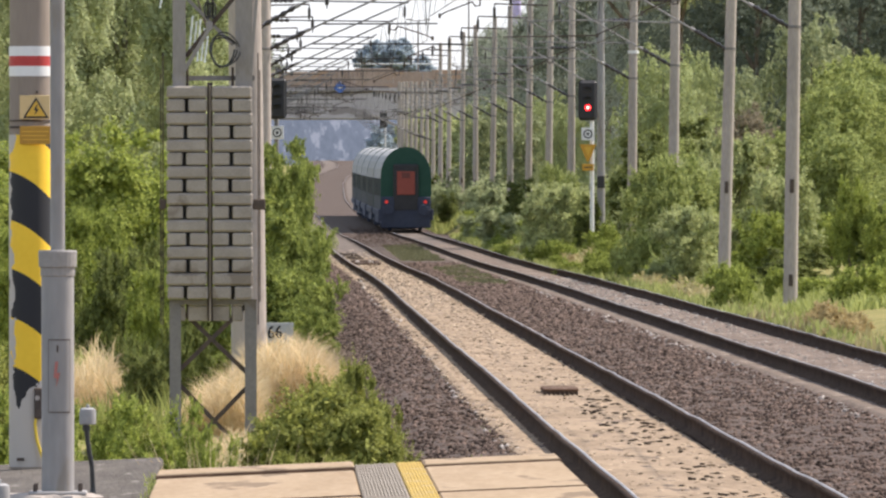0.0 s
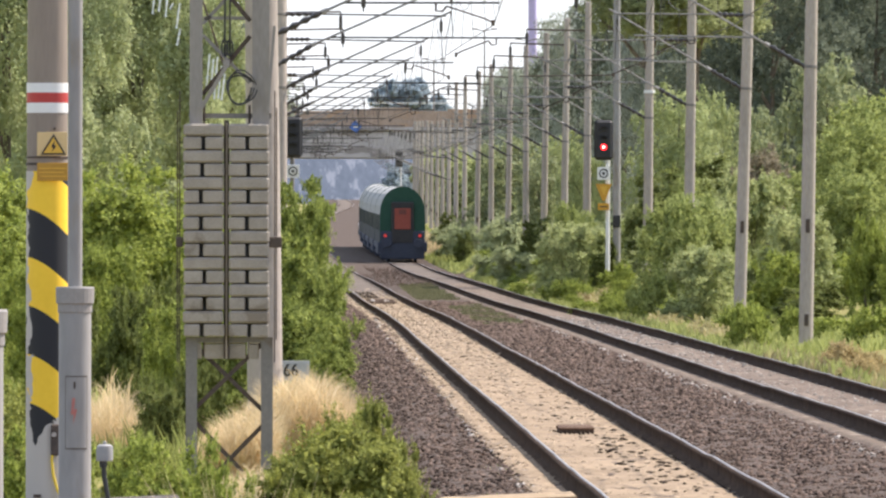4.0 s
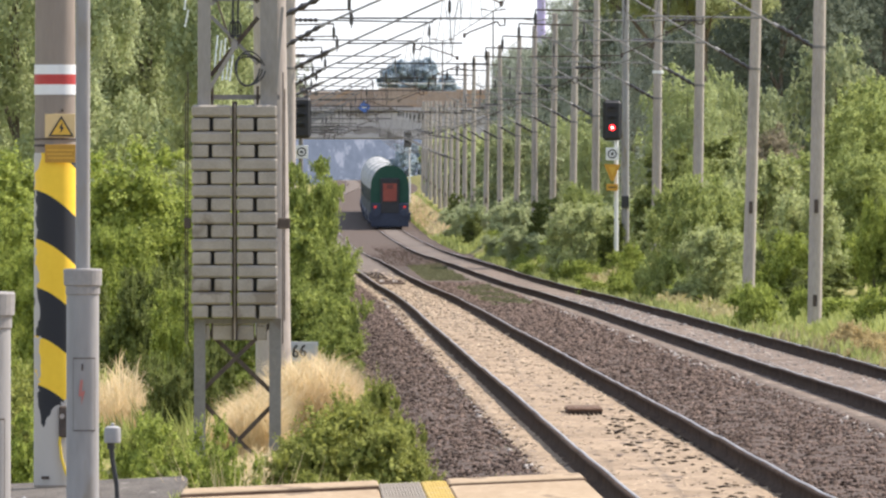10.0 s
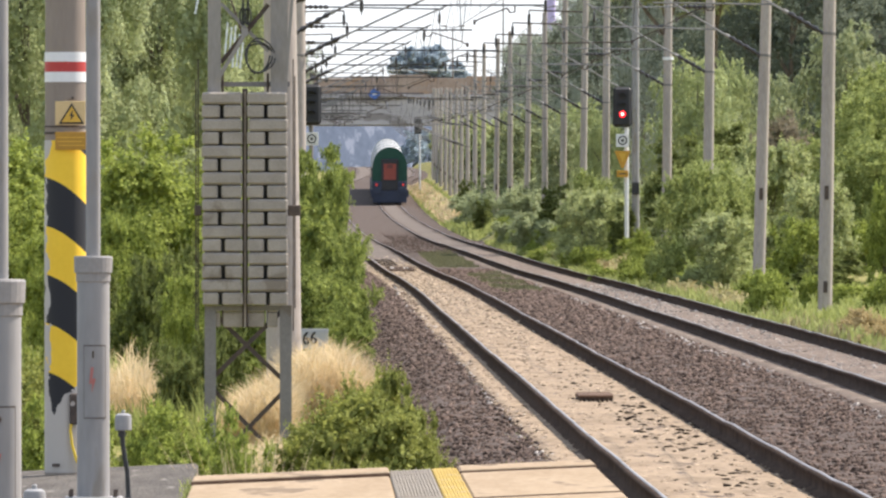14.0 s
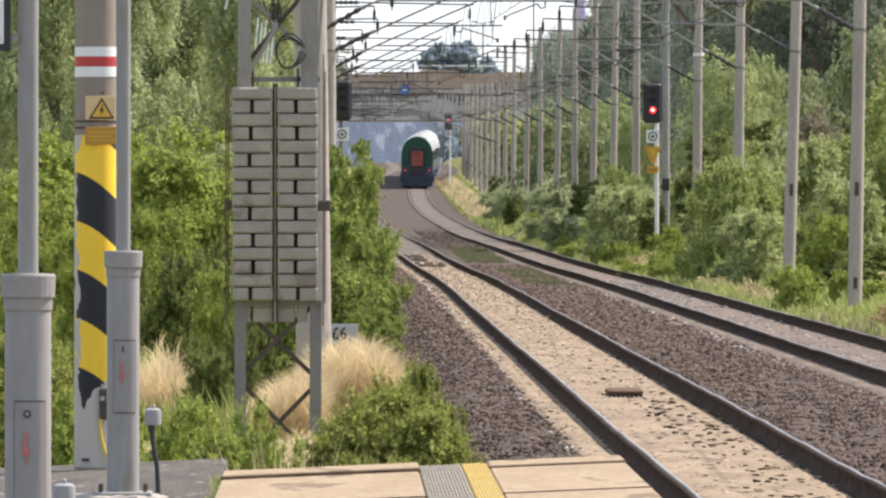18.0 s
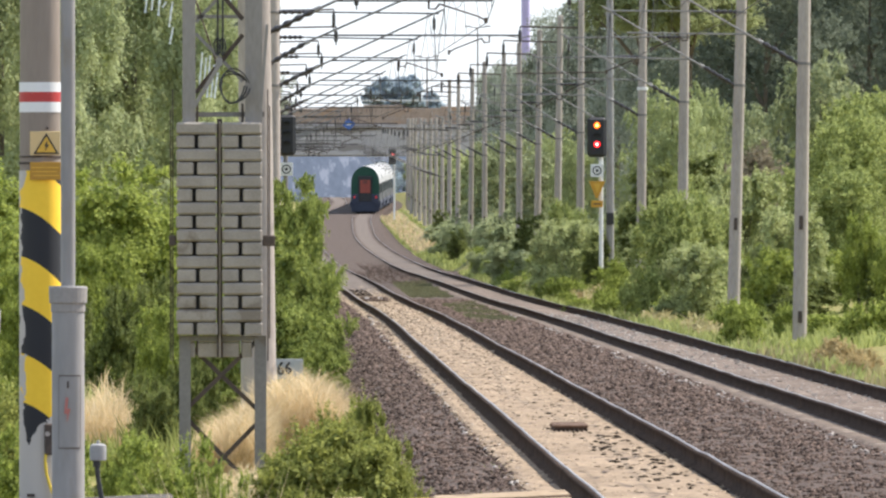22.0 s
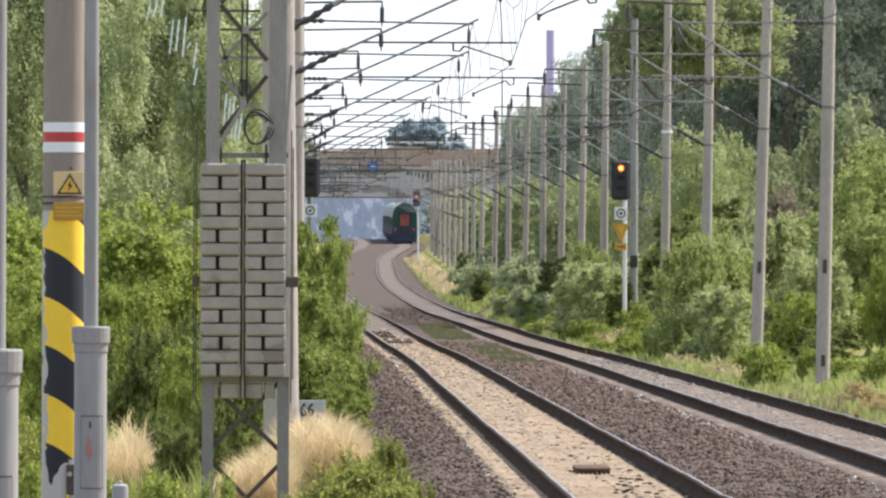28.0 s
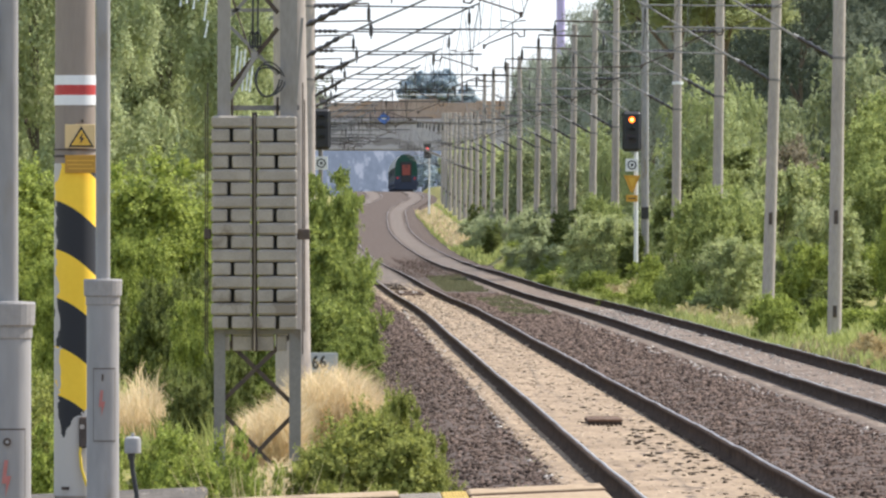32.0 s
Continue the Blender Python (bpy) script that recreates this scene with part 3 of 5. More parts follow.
# ---- platform furniture ----
def lamp_post(x, y, round_lock):
    z = platform_z(x) - 0.02
    p = thing("lamp_post", (x, y, z), "grey galvanised platform lamp post with a base flange", "lamp post", "platform lamp posts")
    part("lower_tube", lathe([(0.095, 0.02), (0.095, 1.38), (0.093, 1.40)], 24), "galvanised", p, smooth=True)
    part("upper_tube", lathe([(0.042, 1.4), (0.042, 6.0)], 20), "galvanised", p, smooth=True)
    part("collar", lathe([(0.095, 1.295), (0.1005, 1.30), (0.1005, 1.345), (0.103, 1.349), (0.110, 1.352), (0.113, 1.438), (0.108, 1.447), (0.05, 1.449)], 24), "collar", p, "dull two-tier collar")
    pad, pr = bmesh.new(), random.Random(int(y * 10))
    rim = [(0.24 + pr.uniform(-0.045, 0.06), 6.2832 * k / 26) for k in range(26)]
    lo = [pad.verts.new((1.12 * r * math.cos(a), 1.12 * r * math.sin(a), -0.01)) for r, a in rim]
    hi = [pad.verts.new((r * math.cos(a), r * math.sin(a), 0.022 + pr.uniform(-0.01, 0.012))) for r, a in rim]
    tip = pad.verts.new((0, 0, 0.04))
    for k in range(26):
        pad.faces.new((lo[k], lo[(k + 1) % 26], hi[(k + 1) % 26], hi[k]))
        pad.faces.new((hi[k], hi[(k + 1) % 26], tip))
    part("mortar_pad", pad, "concrete", p, "crumbling pale mortar pad")
    part("base_flange", made_box(-0.17, -0.17, 0.02, 0.17, 0.17, 0.045, bevel=0.008), "galvanised", p)
    for a in (-1, 1):
        for b in (-1, 1):
            part("anchor_bolt", made_tube([(a * 0.13, b * 0.13, 0.02), (a * 0.13, b * 0.13, 0.085)], 0.013, 6), "dark_steel", p)
    door = part("access_door", curved_plate(0.0985, 0.508, 0.922, -2.13, -0.77), "galvanised", p, "flush grey access door")
    for z0, z1, a0, a1 in ((0.502, 0.507, -2.15, -0.75), (0.923, 0.929, -2.15, -0.75), (0.502, 0.929, -2.165, -2.135), (0.502, 0.929, -0.765, -0.725)):
        part("door_joint", curved_plate(0.0975, z0, z1, a0, a1), "dark_steel", door)
    bolt = flat([(-0.012, 0.80), (0.004, 0.80), (-0.004, 0.735), (0.016, 0.735), (-0.008, 0.65), (-0.004, 0.705), (-0.022, 0.705)], 0.003)
    o = part("bolt_mark", bolt, "faded_red", door, "faded red lightning mark")
    o.location = (0, -0.106, 0)
    if round_lock:
        part("lock", made_tube([(0, -0.112, 0.875), (0, -0.1, 0.875)], 0.017, 12), "dark_steel", door, "round black lock")
        part("bolt_head", made_tube([(0, -0.116, 0.875), (0, -0.11, 0.875)], 0.008, 6), "grey_plate", door)
        return p
    o = part("keyhole", flat([(-0.005, 0.855), (0.005, 0.855), (0.005, 0.895), (-0.005, 0.895)], 0.003), "dark_steel", door)
    o.location = (0, -0.105, 0)
    return p


def curved_plate(r, z0, z1, a0, a1, n=10):
    bm = bmesh.new()
    vs = [[bm.verts.new((r * math.cos(a0 + (a1 - a0) * k / n), r * math.sin(a0 + (a1 - a0) * k / n), z)) for z in (z0, z1)] for k in range(n + 1)]
    for a, b in zip(vs, vs[1:]):
        bm.faces.new((a[0], b[0], b[1], a[1]))
    bmesh.ops.recalc_face_normals(bm, faces=bm.faces)
    bmesh.ops.solidify(bm, geom=bm.faces[:], thickness=0.002)
    bmesh.ops.recalc_face_normals(bm, faces=bm.faces)
    return bm


lamp_post(-1.278, 62.6, False)
lamp_post(-1.288, 44.0, True)


# framed plate bracketed to the nearer lamp post
notice = thing("notice_plate", (-1.359, 43.95, 2.9), "white notice plate in a black frame on the lamp post", "sign")
part("frame", made_box(-0.52, 0.0, -0.143, 0.0, 0.02, 0.143, bevel=0.004), "black", notice, "black frame")
face = part("face", made_box(-0.49, -0.006, -0.115, -0.028, -0.001, 0.115, bevel=0.002), "white", notice)
for z in (-0.09, 0.09):
    part("rivet", made_tube([(-0.05, -0.012, z), (-0.05, -0.005, z)], 0.008, 8), "dark_steel", face)
    part("bracket", made_box(-0.02, 0.021, z - 0.012, 0.035, 0.05, z + 0.012), "galvanised", notice)


def bollard_light(x, y, lean):
    z = platform_z(x) - 0.02
    b = thing("cable_outlet", (x, y, z), "grey capped cable outlet on a bent black stem", "cable outlet", "cable outlets")
    part("stem", made_tube([(lean, 0, 0), (lean, 0, 0.03), (lean * 0.8, 0, 0.16), (0, 0, 0.30), (-0.01, 0, 0.42)], [0.02, 0.015, 0.014, 0.014, 0.016], 8), "cable", b)
    cap = part("cap", lathe([(0.046, 0.405), (0.05, 0.41), (0.05, 0.475), (0.047, 0.495), (0.03, 0.505)], 18), "grey_plate", b, "grey plastic cap", smooth=True)
    part("knob", lathe([(0.012, 0.503), (0.012, 0.52), (0.006, 0.525)], 8), "grey_plate", cap)
    part("joint", made_tube([(-0.008, 0, 0.37), (-0.01, 0, 0.408)], 0.024, 10), "cable", b)
    return b


bollard_light(-1.120, 63.5, 0.03)
bollard_light(-1.217, 47.0, 0.03)


# ---- striped mast on the platform end ----
def stripe_material():
    m = material("black_yellow_stripe_paint", (0.84, 0.51, 0.02), (0.92, 0.58, 0.03), 0.6, scale=3, fine=25, bump=0.05)
    n, link = m.node_tree.nodes, m.node_tree.links.new
    b = n["Principled BSDF"]
    yellow = b.inputs["Base Color"].links[0].from_socket
    co, sep = n.new("ShaderNodeTexCoord"), n.new("ShaderNodeSeparateXYZ")
    link(co.outputs["Object"], sep.inputs[0])

    def maths(op, a, c=None, value=0.0):
        k = n.new("ShaderNodeMath")
        k.operation = op
        link(a, k.inputs[0])
        if c is not None:
            link(c, k.inputs[1])
        else:
            k.inputs[1].default_value = value
        return k.outputs[0]

    bend = maths("MULTIPLY", maths("MULTIPLY", sep.outputs[0], sep.outputs[0]), value=1.6)
    slant = maths("ADD", maths("ADD", sep.outputs[2], maths("MULTIPLY", sep.outputs[0], value=0.66)), bend)
    saw = maths("FRACT", maths("ADD", maths("DIVIDE", slant, value=0.632), value=0.526))
    black = maths("LESS_THAN", saw, value=0.5)
    mix = n.new("ShaderNodeMix")
    mix.data_type = "RGBA"
    link(black, mix.inputs[0])
    link(yellow, mix.inputs[6])
    mix.inputs[7].default_value = (0.008, 0.008, 0.011, 1)
    # flaked patches show the concrete
    noise_t = n.new("ShaderNodeTexNoise")
    noise_t.inputs["Scale"].default_value, noise_t.inputs["Detail"].default_value = 7, 4
    link(co.outputs["Object"], noise_t.inputs["Vector"])
    low = n.new("ShaderNodeMapRange")
    low.inputs[1].default_value, low.inputs[2].default_value, low.inputs[3].default_value, low.inputs[4].default_value = 0.62, 0.32, 0.0, 0.6
    link(maths("SUBTRACT", sep.outputs[2], maths("MULTIPLY", sep.outputs[0], value=1.1)), low.inputs[0])
    side = n.new("ShaderNodeMapRange")
    side.inputs[1].default_value, side.inputs[2].default_value, side.inputs[3].default_value, side.inputs[4].default_value = -0.07, -0.125, 0.0, 0.31
    link(sep.outputs[0], side.inputs[0])
    bare = maths("GREATER_THAN", maths("ADD", maths("ADD", noise_t.outputs[0], low.outputs[0]), side.outputs[0]), value=0.74)
    mix2 = n.new("ShaderNodeMix")
    mix2.data_type = "RGBA"
    link(bare, mix2.inputs[0])
    link(mix.outputs[2], mix2.inputs[6])
    mix2.inputs[7].default_value = (0.46, 0.42, 0.37, 1)
    link(mix2.outputs[2], b.inputs["Base Color"])
    return m


M["stripes"] = stripe_material()
SX, SY = -1.610, 70.0
SZ = platform_z(SX) - 0.02
mast = thing("striped_mast", (SX, SY, SZ), "concrete mast with flaking black and yellow warning stripes", "mast")


def up(v):
    return 3.309 - v * 0.0036842 - SZ


part("shaft", lathe([(0.136, 0), (0.134, up(240)), (0.131, up(0)), (0.12, 7.5)], 28), "brown_concrete", mast, smooth=True)
part("stripe_coat", lathe([(0.1375, 0.015), (0.1375, up(700)), (0.1365, up(205)), (0.1355, up(203))], 28), "stripes", mast, "flaking black and yellow stripes", smooth=True)
for nm, a, b, mt in (("white_band", 64, 47, "white"), ("red_band", 82, 64, "red"), ("white_band", 100, 82, "white")):
    part(nm, lathe([(0.1355, up(a)), (0.1355, up(b))], 48), mt, mast)
plate = part("warning_plate", made_box(-0.063, -0.150, up(176), 0.133, -0.144, up(134), bevel=0.002), "sign_cream", mast, "faded cream high-voltage warning plate")
tri = part("triangle_border", flat([(-0.041, up(174)), (0.125, up(174)), (0.044, up(137))], 0.003), "black", plate)
tri.location = (0, -0.155, 0)
tri2 = part("triangle_field", flat([(-0.022, up(171)), (0.107, up(171)), (0.044, up(143))], 0.003), "sign_yellow", plate)
tri2.location = (0, -0.159, 0)
bolt = part("lightning_bolt", flat([(0.052, up(149)), (0.029, up(160)), (0.044, up(160)), (0.033, up(169)), (0.063, up(158)), (0.048, up(158))], 0.003), "black", plate)
bolt.location = (0, -0.163, 0)
lower = part("caption_plate", made_box(-0.063, -0.152, up(220), 0.136, -0.146, up(188), bevel=0.002), "brown_plate", mast, "amber caption plate with worn lettering")
for k, (a, b) in enumerate(((-13, 32), (-13, 28), (-10, 32))):
    o = part("text_bar", made_box(0.004 * a, -0.155, up(199 + 7 * k), 0.004 * b, -0.1525, up(197 + 7 * k)), "sign_yellow", lower)
part("strap", lathe([(0.139, up(180)), (0.139, up(177))], 28), "dark_steel", mast)
part("strap", lathe([(0.139, up(192)), (0.139, up(188))], 28), "dark_steel", mast)
part("screw", made_tube([(0.05, -0.15, up(128)), (0.05, -0.12, up(128))], 0.008, 8), "dark_steel", mast)
part("foot_mark", made_box(-0.085, -0.142, 0.055, -0.035, -0.13, 0.075), "dark_steel", mast, "dark drilled slot")
clamp = part("earth_clamp", made_box(0.03, -0.165, up(705), 0.085, -0.12, up(650), bevel=0.008), "dark_steel", mast, "rusty earthing clamp")
part("clamp_bolt", made_tube([(0.05, -0.175, up(668)), (0.05, -0.15, up(668))], 0.018, 6), "concrete", clamp)
part("earth_cable", made_tube([(0.045, -0.15, up(690)), (0.035, -0.152, up(715)), (0.045, -0.155, up(740)), (0.075, -0.155, up(768)), (0.12, -0.15, up(790)), (0.13, -0.15, 0.0)], 0.0095, 8), "yellow_cable", mast, "bent yellow earthing cable")

# ---- counterweight tower ----
TY = 108.0
TP = TY / 19000
tower = thing("counterweight_tower", (-0.665, TY, -0.55), "grey steel lattice tower holding two stacks of concrete counterweights", "tensioning tower")


def tx(u):
    return (u - 435) * TP


def tz(v):
    return 2.16 - (v - 312) * TP + 0.55


def channel(x0, x1, z0, z1, d=0.12, w=0.012):
    """A rolled steel channel, open to the back."""
    ring = [(x0, -d / 2), (x1, -d / 2), (x1, d / 2), (x1 - w, d / 2), (x1 - w, -d / 2 + w), (x0 + w, -d / 2 + w), (x0 + w, d / 2), (x0, d / 2)]
    bm = bmesh.new()
    lo, hi = [bm.verts.new((x, y, z0)) for x, y in ring], [bm.verts.new((x, y, z1)) for x, y in ring]
    bm.faces.new(lo[::-1])
    bm.faces.new(hi)
    for k in range(8):
        bm.faces.new((lo[k], lo[(k + 1) % 8], hi[(k + 1) % 8], hi[k]))
    return bm


part("lower_leg", channel(tx(361), tx(381), 0, tz(496)), "steel_paint", tower)
part("lower_leg", channel(tx(494), tx(515), 0, tz(496)), "steel_paint", tower)
part("upper_leg", channel(tx(367), tx(390), tz(120), 9.0), "leg_grey", tower)
part("upper_leg", channel(tx(478), tx(508), tz(120), 9.0), "leg_grey", tower)
for z in (104,):
    part("cross_beam", made_beam((tx(366), 0.03, tz(z)), (tx(512), 0.03, tz(z)), 0.05, 0.02), "steel_paint", tower)
for i, (a, b, c, d) in enumerate(((379, 647, 466, 738), (496, 653, 392, 760), (379, 620, 500, 503), (378, 511, 497, 625), (392, -162, 474, -64), (474, -37, 390, 66), (392, -165, 474, -262))):
    part("brace", made_beam((tx(a), 0.02 + 0.02 * (i % 2), tz(b)), (tx(c), 0.02 + 0.02 * (i % 2), tz(d)), 0.045, 0.012), "dark_steel", tower)
for a, b, c, d in ((390, -40, 474, 45), (474, -150, 390, -60), (390, -70, 474, -70)):
    part("rear_brace", made_beam((tx(a), 0.3, tz(b)), (tx(c), 0.3, tz(d)), 0.035, 0.012), "galvanised", tower)
part("cross_bar", made_beam((tx(361), -0.03, tz(500)), (tx(515), -0.03, tz(500)), 0.05, 0.03), "steel_paint", tower)
stack_rng = random.Random(7)
for col in (357, 437):
    stack = part("hanger_rod", made_tube([(tx(col + 36), 0, tz(530)), (tx(col + 36), 0, tz(85))], 0.012, 8), "dark_steel", tower, "steel hanger rod through the weights")
    for k in range(16):
        v0 = 117.5 + k * 23.65
        j = stack_rng.uniform(-1.3, 1.3)
        z0, z1 = tz(v0 + 22.3), tz(v0 + 0.6)
        if k % 2 == 0:
            part("weight_block", made_box(tx(col + j), -0.17, z0, tx(col + 71.5 + j), 0.17, z1, bevel=0.02), "weight", stack)
        else:
            g = 30 + stack_rng.uniform(-3, 4)
            part("weight_block", made_box(tx(col + j), -0.17, z0, tx(col + g), 0.17, z1, bevel=0.012), "weight", stack)
            part("weight_block", made_box(tx(col + g + 6.5), -0.17, z0, tx(col + 71.5 + j), 0.17, z1, bevel=0.012), "weight", stack)
    # black sheet added behind the blocks to paint the shade in their gaps
    part("gap_shade", made_box(tx(col + 4), -0.02, tz(494), tx(col + 68), 0.13, tz(119)), "cable", stack, "dark sheet added as shade between the weights")
    lo = col + (20 if col < 400 else 0)
    for v0, v1 in ((497, 507), (508, 534)):
        g = 32 if col < 400 else 30
        part("weight_block", made_box(tx(lo), -0.02, tz(v1), tx(col + g), 0.26, tz(v0), bevel=0.008), "weight", stack)
        part("weight_block", made_box(tx(col + g + 5), -0.02, tz(v1), tx(lo + 53), 0.26, tz(v0), bevel=0.008), "weight", stack)
part("centre_guide", made_box(tx(428), -0.08, tz(534), tx(437.5), 0.0, tz(112), bevel=0.003), "dark_steel", tower, "rusty guide channel between the stacks")
part("guide_strip", made_box(tx(431.5), -0.12, tz(534), tx(434.5), -0.082, tz(117), bevel=0.003), "sleeper", tower, "worn wooden guide strip")
for u, top, foot in ((346, 96, 540), (350, 60, 540), (518, 60, 540), (521, 90, 500)):
    part("guide_rod", made_tube([(tx(u), -0.1, tz(foot)), (tx(u), -0.1, tz(top))], 0.007, 6), "dark_steel", tower, "thin steel guide rod")
part("guide_bracket", made_box(tx(508), -0.14, tz(337), tx(531), -0.05, tz(318), bevel=0.01), "dark_steel", tower, "rusty guide bracket")
part("guide_bracket", made_box(tx(343), -0.14, tz(337), tx(356), -0.05, tz(318), bevel=0.01), "dark_steel", tower, "rusty guide bracket")
for k in range(3):
    r = 0.145 + 0.012 * k
    c = Vector((tx(455 + 3 * k), -0.12 - 0.02 * k, tz(55)))
    part("coiled_cable", made_tube([c + Vector((r * 0.85 * math.cos(a), 0.01 * math.sin(3 * a), r * math.sin(a) + 0.02 * math.cos(2 * a + k))) for a in np.linspace(0.3, 6.2, 26)], 0.009, 6), "cable", tower, "loop of black cable")
for u in (429, 438):
    part("pull_rope", made_tube([(tx(u), 0, tz(0)), (tx(u + 1), 0, tz(-190))], 0.012, 6), "cable", tower, "black pull rope")
    part("rope_loop", made_tube([(tx(u) + 0.03 * math.sin(a), -0.02, tz(-16 - 15 * math.cos(a))) for a in np.linspace(0.0, 6.2, 16)], 0.009, 6), "cable", tower, "black rope loop")
for u0, u1, v in ((346, 461, -152), (391, 461, -119)):
    part("cross_bar", made_beam((tx(u0), 0.1, tz(v)), (tx(u1), 0.1, tz(v)), 0.022, 0.012), "dark_steel", tower)
for u, v in ((436, -118), (432, 12)):
    part("gusset_plate", made_box(tx(u - 6), -0.02, tz(v + 7), tx(u + 6), -0.005, tz(v - 7), bevel=0.004), "leg_grey", tower, "pale grey gusset plate")
part("tie_strap", made_beam((tx(385), -0.08, tz(95)), (tx(433), -0.08, tz(15)), 0.04, 0.008), "leg_grey", tower, "pale slanting strap")
part("tie_strap", made_beam((tx(505), -0.1, tz(95)), (tx(517), -0.1, tz(-55)), 0.03, 0.008), "leg_grey", tower, "pale slanting strap")

# ---- distance sign ----
sign = thing("distance_sign", (0.007, 124, -0.55), "white distance plate numbered 66 on a short post", "sign")
part("post", made_tube([(0, 0.03, 0), (0, 0.03, 0.463 + 0.6)], 0.03, 8), "steel_paint", sign)
sp = part("plate", made_box(-0.176, 0, 0.457 + 0.55, 0.176, 0.02, 0.692 + 0.55, bevel=0.004), "sign_grey", sign)


def lettering(txt, size, at, mat, parent):
    c = bpy.data.curves.new("digit", "FONT")
    c.body, c.size, c.offset, c.extrude, c.align_x, c.align_y = txt, size, 0.0, 0.003, "CENTER", "CENTER"
    tmp = bpy.data.objects.new("digit", c)
    me = bpy.data.meshes.new_from_object(tmp)
    bpy.data.objects.remove(tmp)
    me.materials.append(M[mat])
    o = new("digit", me)
    o.parent = parent
    o.matrix_basis = pose(*at, 90, 0, 0)
    return o


for dx in (-0.088, -0.082, -0.076, -0.002, 0.004, 0.01):
    lettering("6", 0.21, (dx, -0.004 - abs(dx + 0.04) * 0.01, 0.574 + 0.55), "black", sp).scale = (0.8, 1, 1)

# ---- small white marker beside the far track ----
marker = thing("marker_post", (9.251, 520, float(ground_z(9.251, 520))), "short white marker post beside the far track", "marker post")
part("post", made_tube([(0, 0, -0.1), (0, 0, 0.75)], 0.04, 8), "sign_grey", marker)
part("cap_plate", made_box(-0.09, -0.07, 0.5, 0.09, -0.05, 0.85, bevel=0.01), "white", marker)

# ---- the grate between the rails ----
grate = thing("drain_grate", (3.29, 125.3, -0.168), "dark brown slatted timber grate between the rails", "grate")
for y0 in (-0.75, 0.0, 0.6):
    for k in range(8):
        part("foot_block", made_box(-0.2 + k * 0.053, y0, 0, -0.175 + k * 0.053, y0 + 0.12, 0.05 + 0.006 * (k % 3), bevel=0.006), "dark_steel", grate)
for k, (y0, z0, x0, x1) in enumerate(((-0.78, 0.052, -0.21, 0.2), (-0.3, 0.055, -0.2, 0.21), (0.25, 0.05, -0.215, 0.2), (0.58, 0.056, -0.2, 0.205))):
    part("plank", made_box(x0, y0, z0, x1, y0 + 0.24, z0 + 0.034, bevel=0.01), "plank", grate, "rusty brown plank")


# ---- catenary masts ----
def cantilever_mast(side, label, tie, tube_end, hook, wire):
    """side +1: the tubes reach to the right of the mast, -1: to the left. The rail head is at height 0."""
    m = thing("catenary_mast", (0, 0, 0), label, "catenary mast", "catenary masts")
    rb = 0.172 if side > 0 else 0.148
    part("pole", lathe([(rb * 1.25, -0.9), (rb * 1.25, -0.1), (rb, -0.1), (rb * 0.97, 2), (rb * 0.88, 6), (rb * 0.72, 10.4), (0.03, 10.43)], 16), "concrete", m, smooth=True)
    s = side

    def insulator(a, b, nm="insulator"):
        a, b = Vector(a), Vector(b)
        n = 9
        pts = [a.lerp(b, i / n) for i in range(n + 1)]
        part(nm, made_tube(pts, [0.03 if i % 2 else 0.062 for i in range(n + 1)], 8), "insulator", m, "ribbed brown insulator")

    x0 = s * rb * 0.8
    insulator((x0, 0, 7.35), (s * 0.75, 0, 7.35))
    part("top_tie", made_tube([(s * 0.75, 0, 7.35), (s * (tie + 0.1), 0, 7.3)], 0.022, 6), "strut_grey" if side < 0 else "cable", m)
    insulator((x0, 0, 5.62), (s * 0.85, 0, 6.03))
    part("insulator_cap", made_tube([(s * 0.85, 0, 6.03), (s * 0.95, 0, 6.08)], 0.045, 8), "galvanised", m, "bright metal end fitting")
    part("strut", made_tube([(s * 0.95, 0, 6.08), (s * tie, 0, 7.3), (s * (tie + 0.2), 0, 7.4)], 0.026, 6), "strut_grey", m)
    start = 0.95 + (6.2 - 6.08) / (7.3 - 6.08) * (tie - 0.95)
    dark = "strut_grey" if side < 0 else "cable"
    part("registration_tube", made_tube([(s * start, 0, 6.2), (s * tube_end, 0, 6.2)], 0.021, 6), dark, m)
    part("hanger_insulator", made_tube([(s * tie, 0, 7.3), (s * tie, 0, 7.22), (s * tie, 0, 7.15), (s * tie, 0, 6.95), (s * tie, 0, 6.9), (s * (tie + 0.03), 0, 6.22)], [0.012, 0.012, 0.035, 0.035, 0.010, 0.010], 7), "insulator", m, "dark hanging insulator")
    back = 0.1 if hook < wire else -0.1
    part("arm_hook", made_tube([(s * (hook - back), 0, 6.2), (s * (hook - back), 0, 6.06), (s * hook, 0, 6.05), (s * (hook + back * 0.6), 0, 6.14)], 0.02, 6), "dark_steel", m, "bent steel hook")
    part("steady_arm", made_tube([(s * (hook + back * 0.6), 0, 6.14), (s * (wire * 0.85 + hook * 0.15), 0, 5.92), (s * wire, 0, 5.85)], 0.017, 6), "dark_steel", m)
    part("wire_clamp", made_tube([(s * wire, 0, 5.9), (s * wire, 0, 5.8)], 0.03, 6), "dark_steel", m)
    part("feeder_bracket", made_tube([(x0, 0, 9.38), (s * 2.2, 0, 9.42)], 0.034, 6), "dark_steel", m, "dark horizontal feeder bracket")
